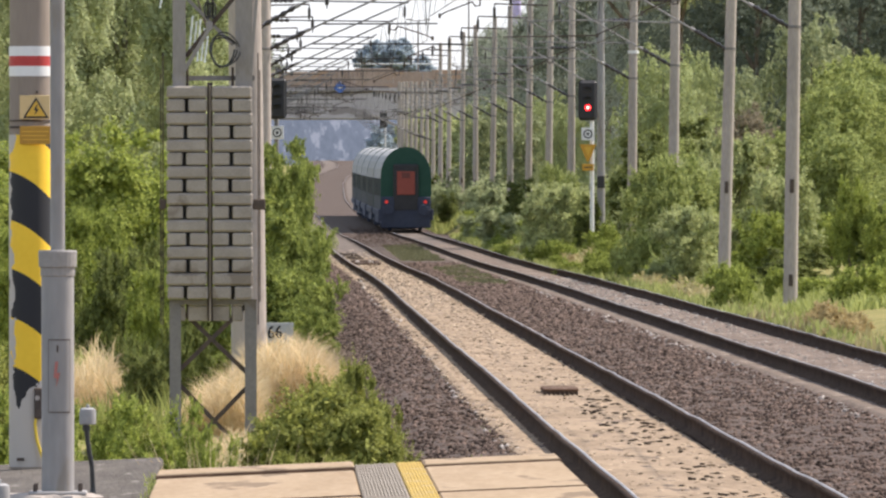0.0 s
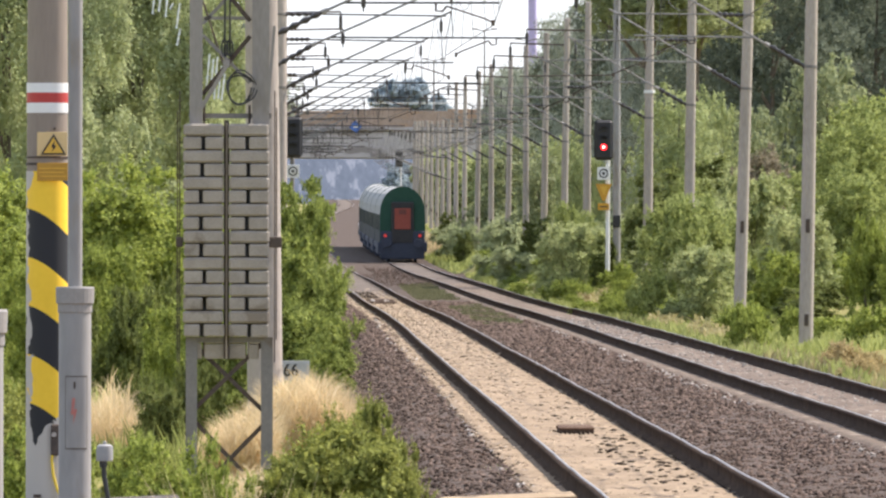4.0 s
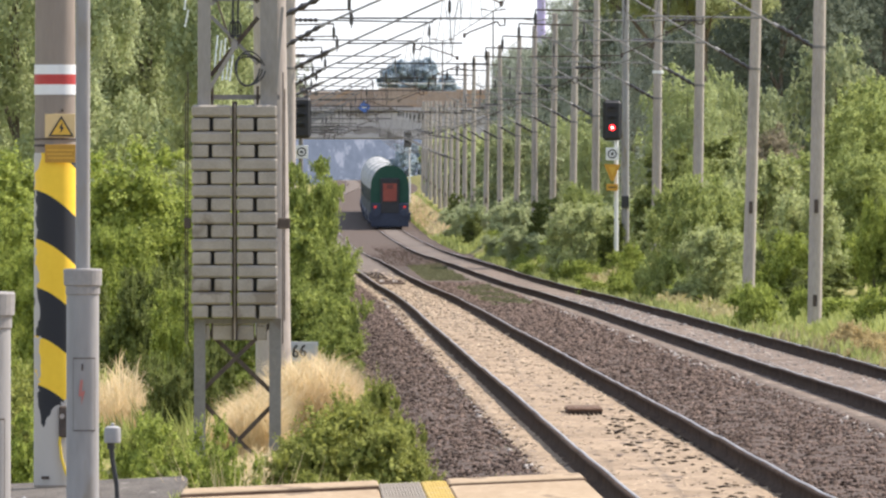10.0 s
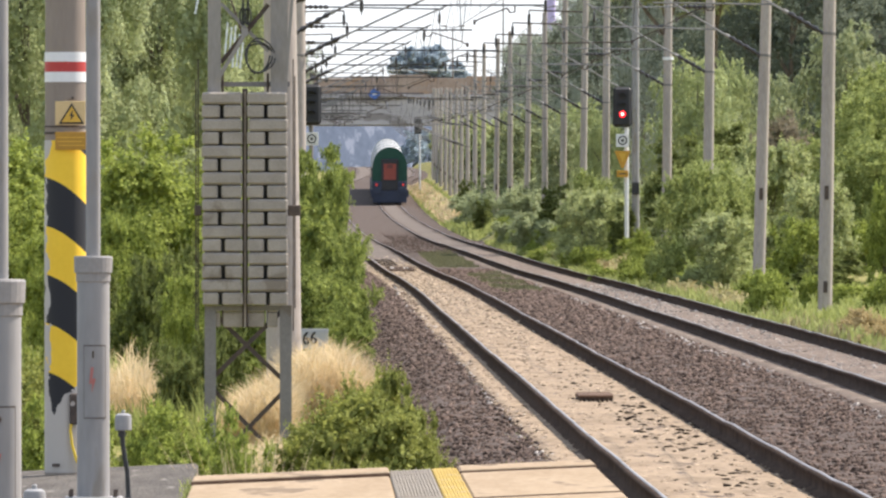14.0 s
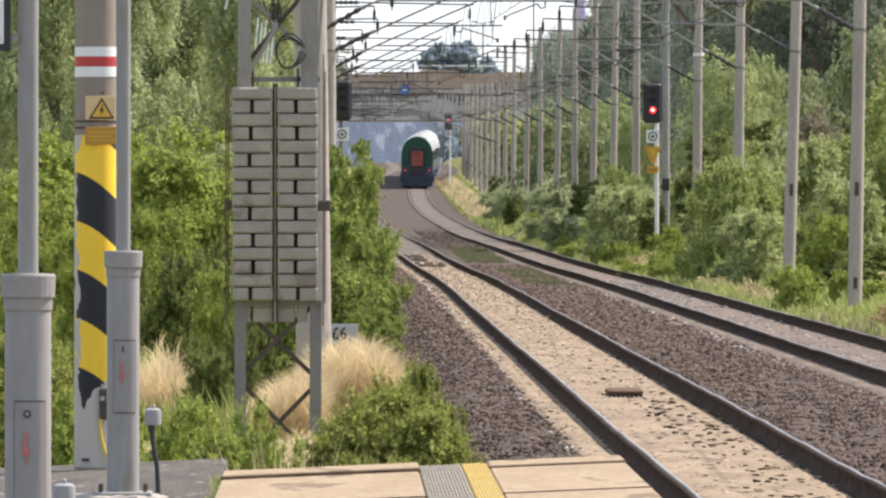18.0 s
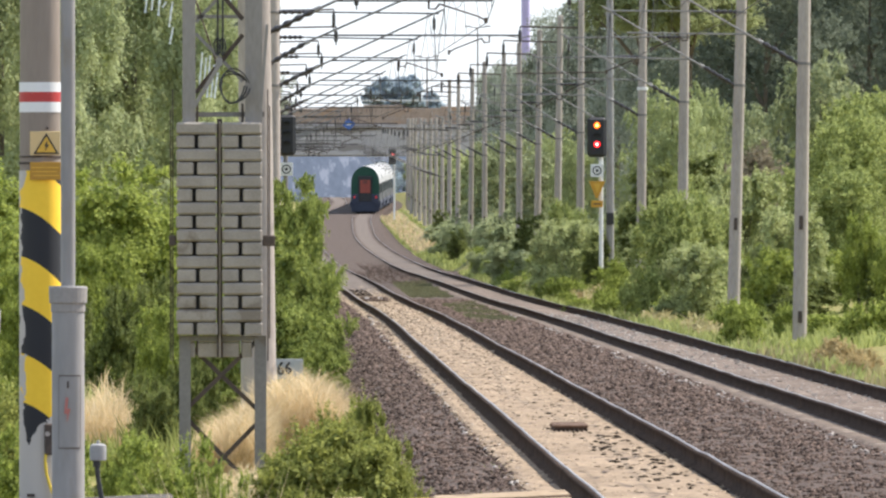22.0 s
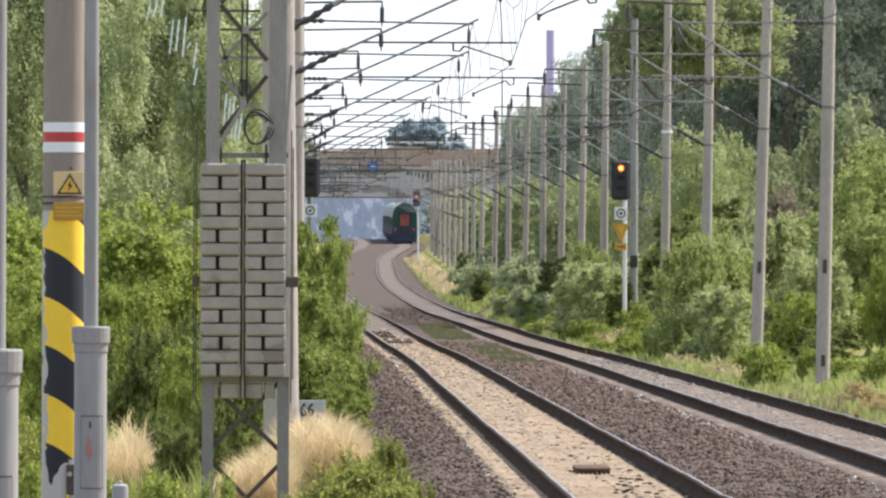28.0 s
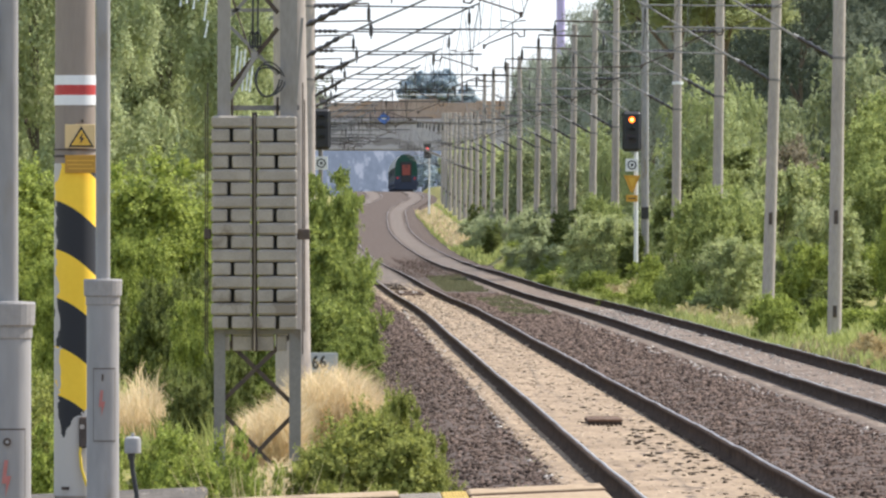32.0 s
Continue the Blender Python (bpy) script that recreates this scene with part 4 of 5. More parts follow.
    part("feeder_insulator", made_tube([(s * 2.2, 0, 9.42), (s * 2.2, 0, 9.3), (s * 2.2, 0, 9.24), (s * 2.2, 0, 8.9), (s * 2.2, 0, 8.86), (s * 2.2, 0, 8.75)], [0.025, 0.025, 0.06, 0.06, 0.02, 0.02], 8), "insulator", m, "dark hanging insulator")
    part("collar_band", lathe([(rb * 0.92, 5.59), (rb * 0.96, 5.595), (rb * 0.96, 5.645), (rb * 0.92, 5.65)], 14), "steel_paint", m)
    part("collar_band", lathe([(rb * 0.88, 7.32), (rb * 0.92, 7.325), (rb * 0.92, 7.375), (rb * 0.88, 7.38)], 14), "steel_paint", m)
    if side < 0:
        part("number_plate", made_box(-0.045, -rb - 0.012, 2.2, 0.04, -rb + 0.005, 2.48), "dark_steel", m, "dark weathered number plate")
        part("foot_plate", made_box(-0.04, -rb * 1.0 - 0.012, 0.28, 0.045, -rb + 0.005, 0.52), "dark_steel", m, "dark plate near the foot")
    return m


SPAN = 32.9
left_mast = cantilever_mast(1, "pale concrete catenary mast with a short steel cantilever", 3.25, 3.5, 2.65, 3.4)
left_long = cantilever_mast(1, "pale concrete catenary mast with a long steel cantilever", 3.72, 5.3, 4.55, 3.82)
right_mast = cantilever_mast(-1, "grey concrete catenary mast with a steel cantilever", 3.1, 3.65, 2.5, 3.15)
lean = random.Random(12)


def left_x(y):
    return float(near_track(y)) - float(np.interp(y, [122, 150, 225, 260], [3.62, 3.82, 3.8, 3.63]))


def right_x(y):
    return float(np.interp(y, [0, 480, 620, 900, 1500], [10.6, 10.5, 9.75, 10.2, 15.6]))


for k in range(26):
    y = 122.0 + SPAN * k
    m = pose(left_x(y), y, float(level(y)), lean.uniform(-0.3, 0.3), -0.65 if k == 0 else lean.uniform(-0.25, 0.25), lean.uniform(-4, 4)) @ Matrix.Diagonal((1.18, 1.18, 1, 1) if k == 0 else (1, 1, 1, 1))
    kind = left_long if k % 2 else left_mast
    if k < 2:
        kind.matrix_basis = m
    else:
        copy_thing(kind, m)
TILTS = [0.9, 1.6, 0.7, 0.5, 0.2]
for k in range(23):
    if k == 4:
        continue
    y = 221.0 + SPAN * k
    m = pose(right_x(y), y, float(level(y)), lean.uniform(-0.2, 0.2), TILTS[k] if k < 5 else lean.uniform(0, 0.9), lean.uniform(-4, 4)) @ Matrix.Diagonal((1, 1, 0.8 if k > 13 else 1, 1))
    if k == 0:
        right_mast.matrix_basis = m
    else:
        copy_thing(right_mast, m)
# the steel mast beside the signal
steel = thing("steel_mast", (10.597, 352, float(level(352))), "slim grey steel catenary mast beside the signal", "catenary mast", "catenary masts")
part("pole", lathe([(0.16, 0.1), (0.16, 0.75), (0.13, 0.76), (0.125, 5), (0.11, 10.5)], 16), "galvanised", steel, smooth=True)
part("foundation", made_box(-0.35, -0.3, 0.1, 0.35, 0.3, 0.78, bevel=0.04), "pale_concrete", steel)
part("cable_box", made_box(-0.13, -0.2, 2.35, 0.12, -0.1, 2.75, bevel=0.02), "black", steel, "small dark cable box")
part("top_tie", made_tube([(-0.1, 0, 7.35), (-3.2, 0, 7.3)], 0.024, 6), "dark_steel", steel)
part("strut", made_tube([(-0.1, 0, 5.62), (-3.0, 0, 7.3)], 0.027, 6), "galvanised", steel)
# pale band on the fourth mast
band = part("mast_band", lathe([(0.165, 0), (0.165, 0.09)], 16), "white")
tagged(band, "bright metal band clamped round a concrete mast", "band")
band.location = (10.594, 319.7, 6.367)


# ---- overhead wires ----
def overhead(name, middle, y0, n, sway):
    line = thing(name, (0, 0, 0), "dark overhead contact line with messenger wire and droppers", "overhead line", "overhead lines")
    cw, mw, drop = [], [], bmesh.new()
    for k in range(n):
        a, b = y0 + SPAN * k, y0 + SPAN * (k + 1)
        sa, sb = (sway if k % 2 else -sway), (-sway if k % 2 else sway)
        for i in range(8):
            t = i / 8
            y = a + (b - a) * t
            x = float(middle(y)) + sa + (sb - sa) * t
            z = float(level(y))
            sag = 4 * t * (1 - t)
            cw.append((x, y, z + 5.82))
            mw.append((float(middle(y)), y, z + 7.35 - 0.9 * sag))
            if i % 2 == 1 and k < 22:
                tube(drop, [cw[-1], mw[-1]], 0.005, 4, caps=False)
    part("contact_wire", made_tube(cw, 0.009, 5), "wire", line)
    part("messenger_wire", made_tube(mw, 0.008, 5), "wire", line)
    tagged(part("dropper_wire", drop, "wire", line), kind="stuff")


overhead("overhead_line", near_track, 122 - SPAN, 29, 0.2)
overhead("overhead_line", far_track, 221 - 4 * SPAN, 29, 0.2)
feeder = thing("feeder_line", (0, 0, 0), "thin feeder wire hung from the mast brackets", "feeder wire")
for off, z in ((-2.2, 8.75),):
    part("wire", made_tube([(right_x(221 + SPAN * (k + i / 4)) + off, 221 + SPAN * (k + i / 4), float(level(221 + SPAN * (k + i / 4))) + z - 0.5 * 4 * i / 4 * (1 - i / 4)) for k in range(-2, 24) for i in range(4)], 0.008, 5), "wire", feeder)
# insulator strings of the tensioning gear left of the tower
strings = thing("insulator_strings", (-1.49, 112.0, 4.77), "pale glass insulator strings hanging from the tensioning gear", "insulators")
for k, (u, v, w) in enumerate(((262, -135, -165), (274, -140, -170), (286, -142, -175), (302, -75, -135), (313, -80, -135), (325, -70, -140), (333, -85, -95), (344, -50, -95), (345, -20, -50), (397, 60, -5), (404, 68, 4), (411, 75, 0), (418, 74, 16), (424, 76, 30))):
    pts = [Vector(((u - 300 + 1.0 * i) * 112 / 19000, 0.02 * k, (-130 - (v + (w - v) * i / 6)) * 112 / 19000)) for i in range(7)]
    part("insulator_string", made_tube(pts, [0.007 if i % 2 else 0.012 for i in range(7)], 7), "glass_insulator", strings)
part("carrier", made_tube([((262 - 300) * 112 / 19000, 0.1, 0.3), ((365 - 300) * 112 / 19000, 0.1, 0.28)], 0.02, 6), "dark_steel", strings)
part("carrier", made_tube([((365 - 300) * 112 / 19000, 0.1, 0.28), ((428 - 300) * 112 / 19000, 0.1, -0.85)], 0.012, 6), "dark_steel", strings)


# ---- signals ----
def signal(name, at, base_z, label, faces, plates, group="line signals"):
    """A light signal; at: middle of the head. faces: the lit side looks to the platform."""
    s = thing(name, at, label, "railway signal", group)
    head = part("head", made_box(-0.31, -0.05, -0.66, 0.31, 0.12, 0.66, bevel=0.09), "black", s, "black signal head")
    x_post = 0.14 if faces else -0.02
    part("post", made_tube([(x_post, 0.18, base_z - at[2]), (x_post, 0.18, 0.6)], 0.07, 12), "white" if faces else "steel_paint", s, "white tubular post")
    for v in (0.32, 0.0, -0.32):
        o = part("lens_hood", curved_plate(0.125, 0, 0.16, 0.3, 2.84, 12), "black", head)
        o.matrix_basis = pose(0, -0.05, v, 90, 0, 0)
    if plates:
        p = part("sign_plate", made_box(-0.21, -0.06, -1.31, 0.21, -0.04, -0.89, bevel=0.006), "white", s, "white plate with a black ring")
        for r0, r1 in ((0.15, 0.11), (0.05, 0.0)):
            bm = bmesh.new()
            n = 24
            a = [bm.verts.new((r0 * math.cos(k * 2 * math.pi / n), 0, -1.10 + r0 * math.sin(k * 2 * math.pi / n))) for k in range(n)]
            if r1:
                b = [bm.verts.new((r1 * math.cos(k * 2 * math.pi / n), 0, -1.10 + r1 * math.sin(k * 2 * math.pi / n))) for k in range(n)]
                for k in range(n):
                    bm.faces.new((a[k], a[(k + 1) % n], b[(k + 1) % n], b[k]))
            else:
                bm.faces.new(a)
            bmesh.ops.solidify(bm, geom=bm.faces[:], thickness=0.004)
            o = part("ring_mark", bm, "black", p)
            o.location = (0, -0.066, 0)
    return s, head


def shuttered_lamp(head, v, mat, closed):
    """A lamp behind an added black blind that hides it when unlit; gives back the blind."""
    lens = part("lamp", made_tube([(0, -0.062, v), (0, -0.052, v)], 0.105, 18), mat, head, "round coloured signal lamp")
    part("lamp_core", made_tube([(0, -0.068, v), (0, -0.0625, v)], 0.05, 14), mat.replace("lamp", "core"), head)
    blind = part("blind", made_tube([(0, -0.082, 0), (0, -0.074, 0)], 0.115, 18), "black", head, "round black disc added to hide the unlit lamp")
    blind.location = (0, 0, v) if closed else (0, 0.08, v)
    return lens, blind


main_signal, main_head = signal("main_signal", (10.14, 351.0, 5.25), 0.45, "black light signal on a white post with sign plates", True, True)
red_lamp, red_blind = shuttered_lamp(main_head, -0.24, "red_lamp", False)
amber_lamp, amber_blind = shuttered_lamp(main_head, 0.38, "amber_lamp", True)
warn = part("triangle_plate", flat([(-0.27, -1.44), (0.27, -1.44), (0.04, -2.0), (-0.04, -2.0)], 0.02), "orange", main_signal, "orange triangular plate, point down")
warn.location = (0, -0.05, 0)
part("inner_triangle", flat([(-0.13, -1.52), (0.13, -1.52), (0.0, -1.83)], 0.006), "sign_yellow", warn).location = (0, -0.01, 0)
small = part("caption_plate", made_box(-0.19, -0.06, -2.30, 0.19, -0.04, -2.08, bevel=0.005), "orange", main_signal, "small orange caption plate")
part("text_bar", made_box(-0.13, -0.066, -2.21, 0.13, -0.061, -2.17), "black", small)

back_signal, back_head = signal("back_signal", (-0.02, 345.0, 5.27), -0.5, "black light signal seen from behind foliage", False, True)

far_at = (float(far_track(848)) + 2.45, 848.0, float(level(848)) + 5.35)
far_signal, far_head = signal("far_signal", far_at, float(level(848)) - 0.3, "distant light signal beside the curve", True, False)
far_red, far_blind = shuttered_lamp(far_head, 0.1, "dim_lamp", True)


# ---- bridge and distance ----
BY = 1400.0
bridge = thing("road_bridge", (0, BY, 0), "stained concrete road bridge over the railway", "bridge")
part("girder", made_box(-70, -4, 12.0, 95, 4, 15.6, bevel=0.15), "bridge", bridge)
part("cornice", made_box(-70, -4.4, 15.6, 95, 4.4, 16.1, bevel=0.05), "bridge", bridge)
for k in range(33):
    x = -70 + k * 5.0
    part("barrier_panel", made_box(x + 0.005, -4.2, 16.1, x + 4.995, -4.0, 18.4 + 0.25 * math.sin(k * 2.1), bevel=0.02), "rust_panel", bridge, "rust-brown barrier panel")
part("abutment", made_box(17.5, -4, 3, 40, 4, 12.0, bevel=0.1), "bridge", bridge)
part("abutment", made_box(-40, -4, 3, -3.5, 4, 12.0, bevel=0.1), "bridge", bridge)
part("railing", made_tube([(-70, -4.1, 19.2), (95, -4.1, 19.2)], 0.08, 6), "white", bridge)
for x, top, w in ((24.9, 28.8, 1.3), (18.3, 24.9, 1.2), (30.5, 27.5, 1.2)):
    lamp = thing("street_lamp", (x, BY, 16.0), "grey double-armed street lamp on the road bridge", "street lamp", "bridge street lamps")
    part("pole", made_tube([(0, 0, 0), (0, 0, top - 16.0)], [0.14, 0.09], 8), "steel_paint", lamp)
    part("arm", made_tube([(-w, 0, top - 15.9), (0, 0, top - 16.1), (w, 0, top - 15.9)], 0.07, 6), "steel_paint", lamp)
    for sx in (-1, 1):
        part("lamp_head", made_box(sx * w - 0.4, -0.15, top - 15.95, sx * w + 0.4, 0.15, top - 15.78, bevel=0.05), "steel_paint", lamp)
board = thing("blue_sign", (8.076, 1394.9, 16.110), "blue diamond sign on the bridge girder", "sign")
part("plate", flat([(0.1, -0.85), (0.85, 0.1), (-0.1, 0.85), (-0.85, -0.1)], 0.1), "blue", board)
part("mark", flat([(-0.3, -0.12), (0.3, -0.12), (0.3, 0.12), (-0.3, 0.12)], 0.02), "white", board).location = (0, -0.03, 0)
part("stay", made_box(-0.06, 0.1, -0.4, 0.06, 0.75, -0.1), "dark_steel", board)
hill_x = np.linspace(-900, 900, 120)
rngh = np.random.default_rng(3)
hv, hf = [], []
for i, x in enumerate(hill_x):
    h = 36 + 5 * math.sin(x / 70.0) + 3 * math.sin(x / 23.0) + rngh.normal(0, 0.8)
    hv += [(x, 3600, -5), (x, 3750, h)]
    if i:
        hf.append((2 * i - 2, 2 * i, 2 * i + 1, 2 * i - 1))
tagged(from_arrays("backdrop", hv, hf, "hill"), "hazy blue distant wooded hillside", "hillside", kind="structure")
stack_far = thing("chimney", (89.053, 4000, 0), "tall pale industrial chimney in the haze", "chimney")
part("shaft", lathe([(2.4, 0), (1.62, 60), (1.6, 92.5), (1.6, 93)], 20), "chimney", stack_far, smooth=True)


# ---- plants ----
def leaf_cloud(name, blobs, count, size, mat, parent, seed, hang=0.0, fill=0.25, per=12, reach=0.75):
    """Folded leaves: some fill the forms, most sit along short shoots that grow out of them; blobs: rows of middle and radii."""
    rng = np.random.default_rng(seed)
    blobs = np.asarray(blobs, float)
    w = blobs[:, 3] * blobs[:, 5]
    w = w / w.sum()

    def unit(v):
        return v / (np.linalg.norm(v, axis=1)[:, None] + 1e-9)

    shoots = int(count * (1 - fill) / per)
    pick = rng.choice(len(blobs), shoots, p=w)
    d = unit(rng.normal(size=(shoots, 3)) + np.array([0, 0, 0.3]))
    root = blobs[pick, :3] + d * blobs[pick, 3:] * (0.45 + 0.45 * rng.random(shoots))[:, None]
    g = unit(d * 0.9 + rng.normal(size=(shoots, 3)) * 0.4 + np.array([0, 0, 0.3 - hang]))
    long = blobs[pick, 3] * reach * (0.5 + 0.9 * rng.random(shoots) ** 2)
    side = unit(np.cross(g, rng.normal(size=(shoots, 3))))
    other = np.cross(g, side)
    cs, axes, norms, sizes = [], [], [], []
    for j in range(per):
        f = (j + 0.5) / per
        turn = 2.4 * j
        out = side * math.cos(turn) + other * math.sin(turn)
        p = root + g * (long * f)[:, None] + out * (size * 0.45)
        p[:, 2] -= (0.18 + 0.5 * hang) * long * f * f
        ax = unit(g * 0.6 + out * 0.8 + np.array([0, 0, -0.15 - 0.5 * hang]))
        nm = rng.normal(size=(shoots, 3)) * 0.35 + np.array([0, 0, 0.75]) + d * 0.55
        cs.append(p)
        axes.append(ax)
        norms.append(nm)
        sizes.append(size * (1.15 - 0.5 * f) * (0.7 + 0.6 * rng.random(shoots)))
    inner = count - shoots * per
    pick = rng.choice(len(blobs), inner, p=w)
    d = unit(rng.normal(size=(inner, 3)))
    cs.append(blobs[pick, :3] + d * blobs[pick, 3:] * (0.25 + 0.6 * rng.random(inner))[:, None])
    axes.append(unit(rng.normal(size=(inner, 3)) + np.array([0, 0, -hang])))
    norms.append(d + rng.normal(size=(inner, 3)) * 0.5)
    sizes.append(size * 1.25 * (0.7 + 0.7 * rng.random(inner)))
    c, ax, n, sz = np.concatenate(cs), np.concatenate(axes), np.concatenate(norms), np.concatenate(sizes)[:, None]
    n = unit(n - ax * (n * ax).sum(1)[:, None])
    cross = np.cross(n, ax)
    V = np.stack([c - ax * sz * 0.6, c + cross * sz * 0.34 + n * sz * 0.1, c + ax * sz * 0.6, c - cross * sz * 0.34 + n * sz * 0.1], 1)
    return from_arrays(name, V.reshape(-1, 3), np.arange(len(c) * 4).reshape(-1, 4), mat, parent)


def stems(parent, tips, r, mat="bark", root=(0, 0, 0)):
    rng = random.Random(len(tips))
    for tip in tips:
        mid = Vector(root).lerp(Vector(tip), 0.5) + Vector((rng.uniform(-0.1, 0.1), rng.uniform(-0.1, 0.1), 0.08)) * Vector(tip).length * 0.4
        part("stem", made_tube([root, mid, tip], [r, r * 0.65, r * 0.25], 6), mat, parent)


def bush(width, height, mat, count, size, seed, label):
    rng = np.random.default_rng(seed)
    b = thing("bush", (0, 0, 0), label, "bush", "lineside bushes")
    lobes, ph = rng.integers(3, 6), rng.random() * 6.28

    def edge(f, a):
        """Radius of the bush at the share f of its height."""
        return width * 0.5 * math.sqrt(max(0.05, 1 - (1.05 * f - 0.25) ** 2 / 0.72)) * (1 + 0.2 * math.sin(lobes * a + ph + 3 * f))

    blobs = []
    for k in range(12):
        a, q, f = rng.random() * 6.28, rng.random() ** 0.6, 0.1 + 0.65 * rng.random()
        r = edge(f, a) * q * 0.6
        blobs.append((math.cos(a) * r, math.sin(a) * r, f * height, width * 0.17, width * 0.17, height * 0.13))
    for k in range(46):
        a, f = rng.random() * 6.28, 0.04 + 0.92 * rng.random() ** 0.85
        r = edge(f, a) * (0.62 + 0.38 * rng.random())
        s = 0.055 + 0.075 * rng.random()
        blobs.append((math.cos(a) * r, math.sin(a) * r, f * height, width * s, width * s, width * s * 0.8))
    stems(b, [tuple(np.array(bl[:3]) * (1, 1, 0.95)) for bl in blobs[:5]], 0.03 * height / 2)
    leaf_cloud("crown", blobs, count, size, mat, b, seed + 1, fill=0.3, per=14, reach=1.3)
    return b


def tree(height, width, mat, count, size, seed, label, low=0.25, hang=0.0):
    rng = np.random.default_rng(seed)
    t = thing("tree", (0, 0, 0), label, "tree", "trees beside the line")
    bend = rng.normal(0, 0.03 * height, 2)
    top = Vector((bend[0], bend[1], height * 0.8))
    trunk = part("trunk", made_tube([(0, 0, -0.3), (bend[0] * 0.3, bend[1] * 0.3, height * 0.3), top], [0.012 * height, 0.009 * height, 0.003 * height], 8), "bark", t, smooth=True)
    boughs, blobs = [], []
    for k in range(30):
        h = low + (0.95 - low) * (k + rng.random()) / 30
        spread = math.sin(min(1.0, (1.06 - h) / (1.06 - low) * 1.2 + 0.12) * math.pi * 0.55)
        a, q = k * 2.4 + rng.random(), 0.25 + 0.75 * rng.random() ** 0.5
        s = 0.13 + 0.08 * rng.random()
        boughs.append((math.cos(a) * q * spread * width * 0.42, math.sin(a) * q * spread * width * 0.42, h * height * 0.93, width * s, width * s, height * s * 0.5))
    for bl in boughs:
        blobs.append((*bl[:3], bl[3] * 0.85, bl[4] * 0.85, bl[5] * 0.85))
        for j in range(6):
            d = rng.normal(size=3) + np.array([0, 0, 0.5])
            d /= np.linalg.norm(d)
            s = width * (0.035 + 0.045 * rng.random())
            p = np.array(bl[:3]) + d * np.array(bl[3:]) * (0.8 + 0.35 * rng.random())
            blobs.append((*p, s, s, s * (0.8 + 0.9 * hang)))
    for bl in boughs[2:26:4]:
        z0 = max(height * 0.18, bl[2] - height * 0.16)
        part("limb", made_tube([(bend[0] * 0.4, bend[1] * 0.4, z0), (bl[0] * 0.5, bl[1] * 0.5, z0 + (bl[2] - z0) * 0.6), bl[:3]], [0.008 * height, 0.005 * height, 0.002 * height], 5), "bark", trunk)
    leaf_cloud("crown", blobs, count, size, mat, t, seed + 1, hang=hang)
    return t


def blades(name, areas, count, height, mat, seed, label, width=0.012, lean=0.35, seed_heads=False, even=0.0, crest=None):
    """Grass: thin bent blades rooted on the ground over areas (x0, x1, y0, y1); crest: rows of x and of the share of the height there."""
    rng = np.random.default_rng(seed)
    areas = np.asarray(areas, float)
    w = (areas[:, 1] - areas[:, 0]) * (areas[:, 3] - areas[:, 2])
    p = rng.choice(len(areas), count, p=w / w.sum())
    x = areas[p, 0] + rng.random(count) * (areas[p, 1] - areas[p, 0])
    y = areas[p, 2] + rng.random(count) * (areas[p, 3] - areas[p, 2])
    z = np.where((y < 66.5) & (x < 1.8), 0.40, ground_z(x, y) - 0.02)
    h = height * (0.45 + 0.75 * rng.random(count)) * (0.75 + 0.35 * np.sin(x * 2.3 + y * 0.31)) * (1 - even) + height * even * (0.84 + 0.2 * rng.random(count) + 0.07 * np.sin(x * 9 + 1) + 0.05 * np.sin(x * 23 + y))
    if crest:
        tuft = 0.5 + 0.5 * np.sin(x * 13 + 2.1 * np.sin(y * 1.7)) * np.sin(x * 29 + y * 2.3)
        h = height * np.interp(x, *zip(*crest)) * (0.72 + 0.36 * rng.random(count) ** 1.5) * (0.84 + 0.22 * tuft)
    a = rng.random(count) * 6.28
    lx, ly = np.cos(a) * h * lean * rng.random(count), np.sin(a) * h * lean * rng.random(count)
    wv = width * (0.6 + 0.8 * rng.random(count))
    if seed_heads:
        z = z + h * 0.8 * rng.random(count) ** 0.8
        h = h * 0.22
    o = np.stack([x, y, z], 1)
    face = rng.random(count) * 6.28
    side = np.stack([wv * np.cos(face), wv * np.sin(face), 0 * wv], 1) * 1.35
    mid = o + np.stack([lx * 0.35, ly * 0.35, h * 0.55], 1)
    tip = o + np.stack([lx, ly, h], 1)
    V = np.stack([o - side, o + side, mid + side * (1.2 if seed_heads else 0.8), tip + side * 0.15, mid - side * (1.2 if seed_heads else 0.8)], 1)
    base = np.arange(count)[:, None] * 5
    tri = np.concatenate([base + np.array([[0, 1, 2]]), base + np.array([[0, 2, 4]]), base + np.array([[4, 2, 3]])])
    return tagged(from_arrays(name, V.reshape(-1, 3), tri, mat), label, "grass", kind="stuff")


def put(kind, spots, seed):
    """Set out copies: x, y, scale across, scale up."""
    rng = random.Random(seed)
    first = True
    for x, y, s, h in spots:
        m = pose(x, y, float(ground_z(x, y)) - 0.03, 0, 0, rng.uniform(0, 360)) @ Matrix.Diagonal((s, s, h, 1))
        if first:
            kind.matrix_basis = m
            first = False
        else:
            copy_thing(kind, m)


# left hedge beyond the tower
put(bush(2.2, 2.7, "leaf_yellow", 18000, 0.07, 21, "bright yellow-green leafy bush crowding the track"),
    [(-0.4, 152, 0.85, 1.08), (0.1, 172, 0.62, 1.27), (0.18, 196, 0.75, 1.3), (0.25, 225, 0.85, 1.25), (-0.9, 140, 0.8, 0.75), (0.42, 156, 0.5, 0.62), (0.3, 138, 0.42, 0.5), (0.55, 185, 0.55, 0.75)], 1)
put(bush(3.2, 3.6, "leaf_bright", 22000, 0.085, 23, "tall bright green shrub"),
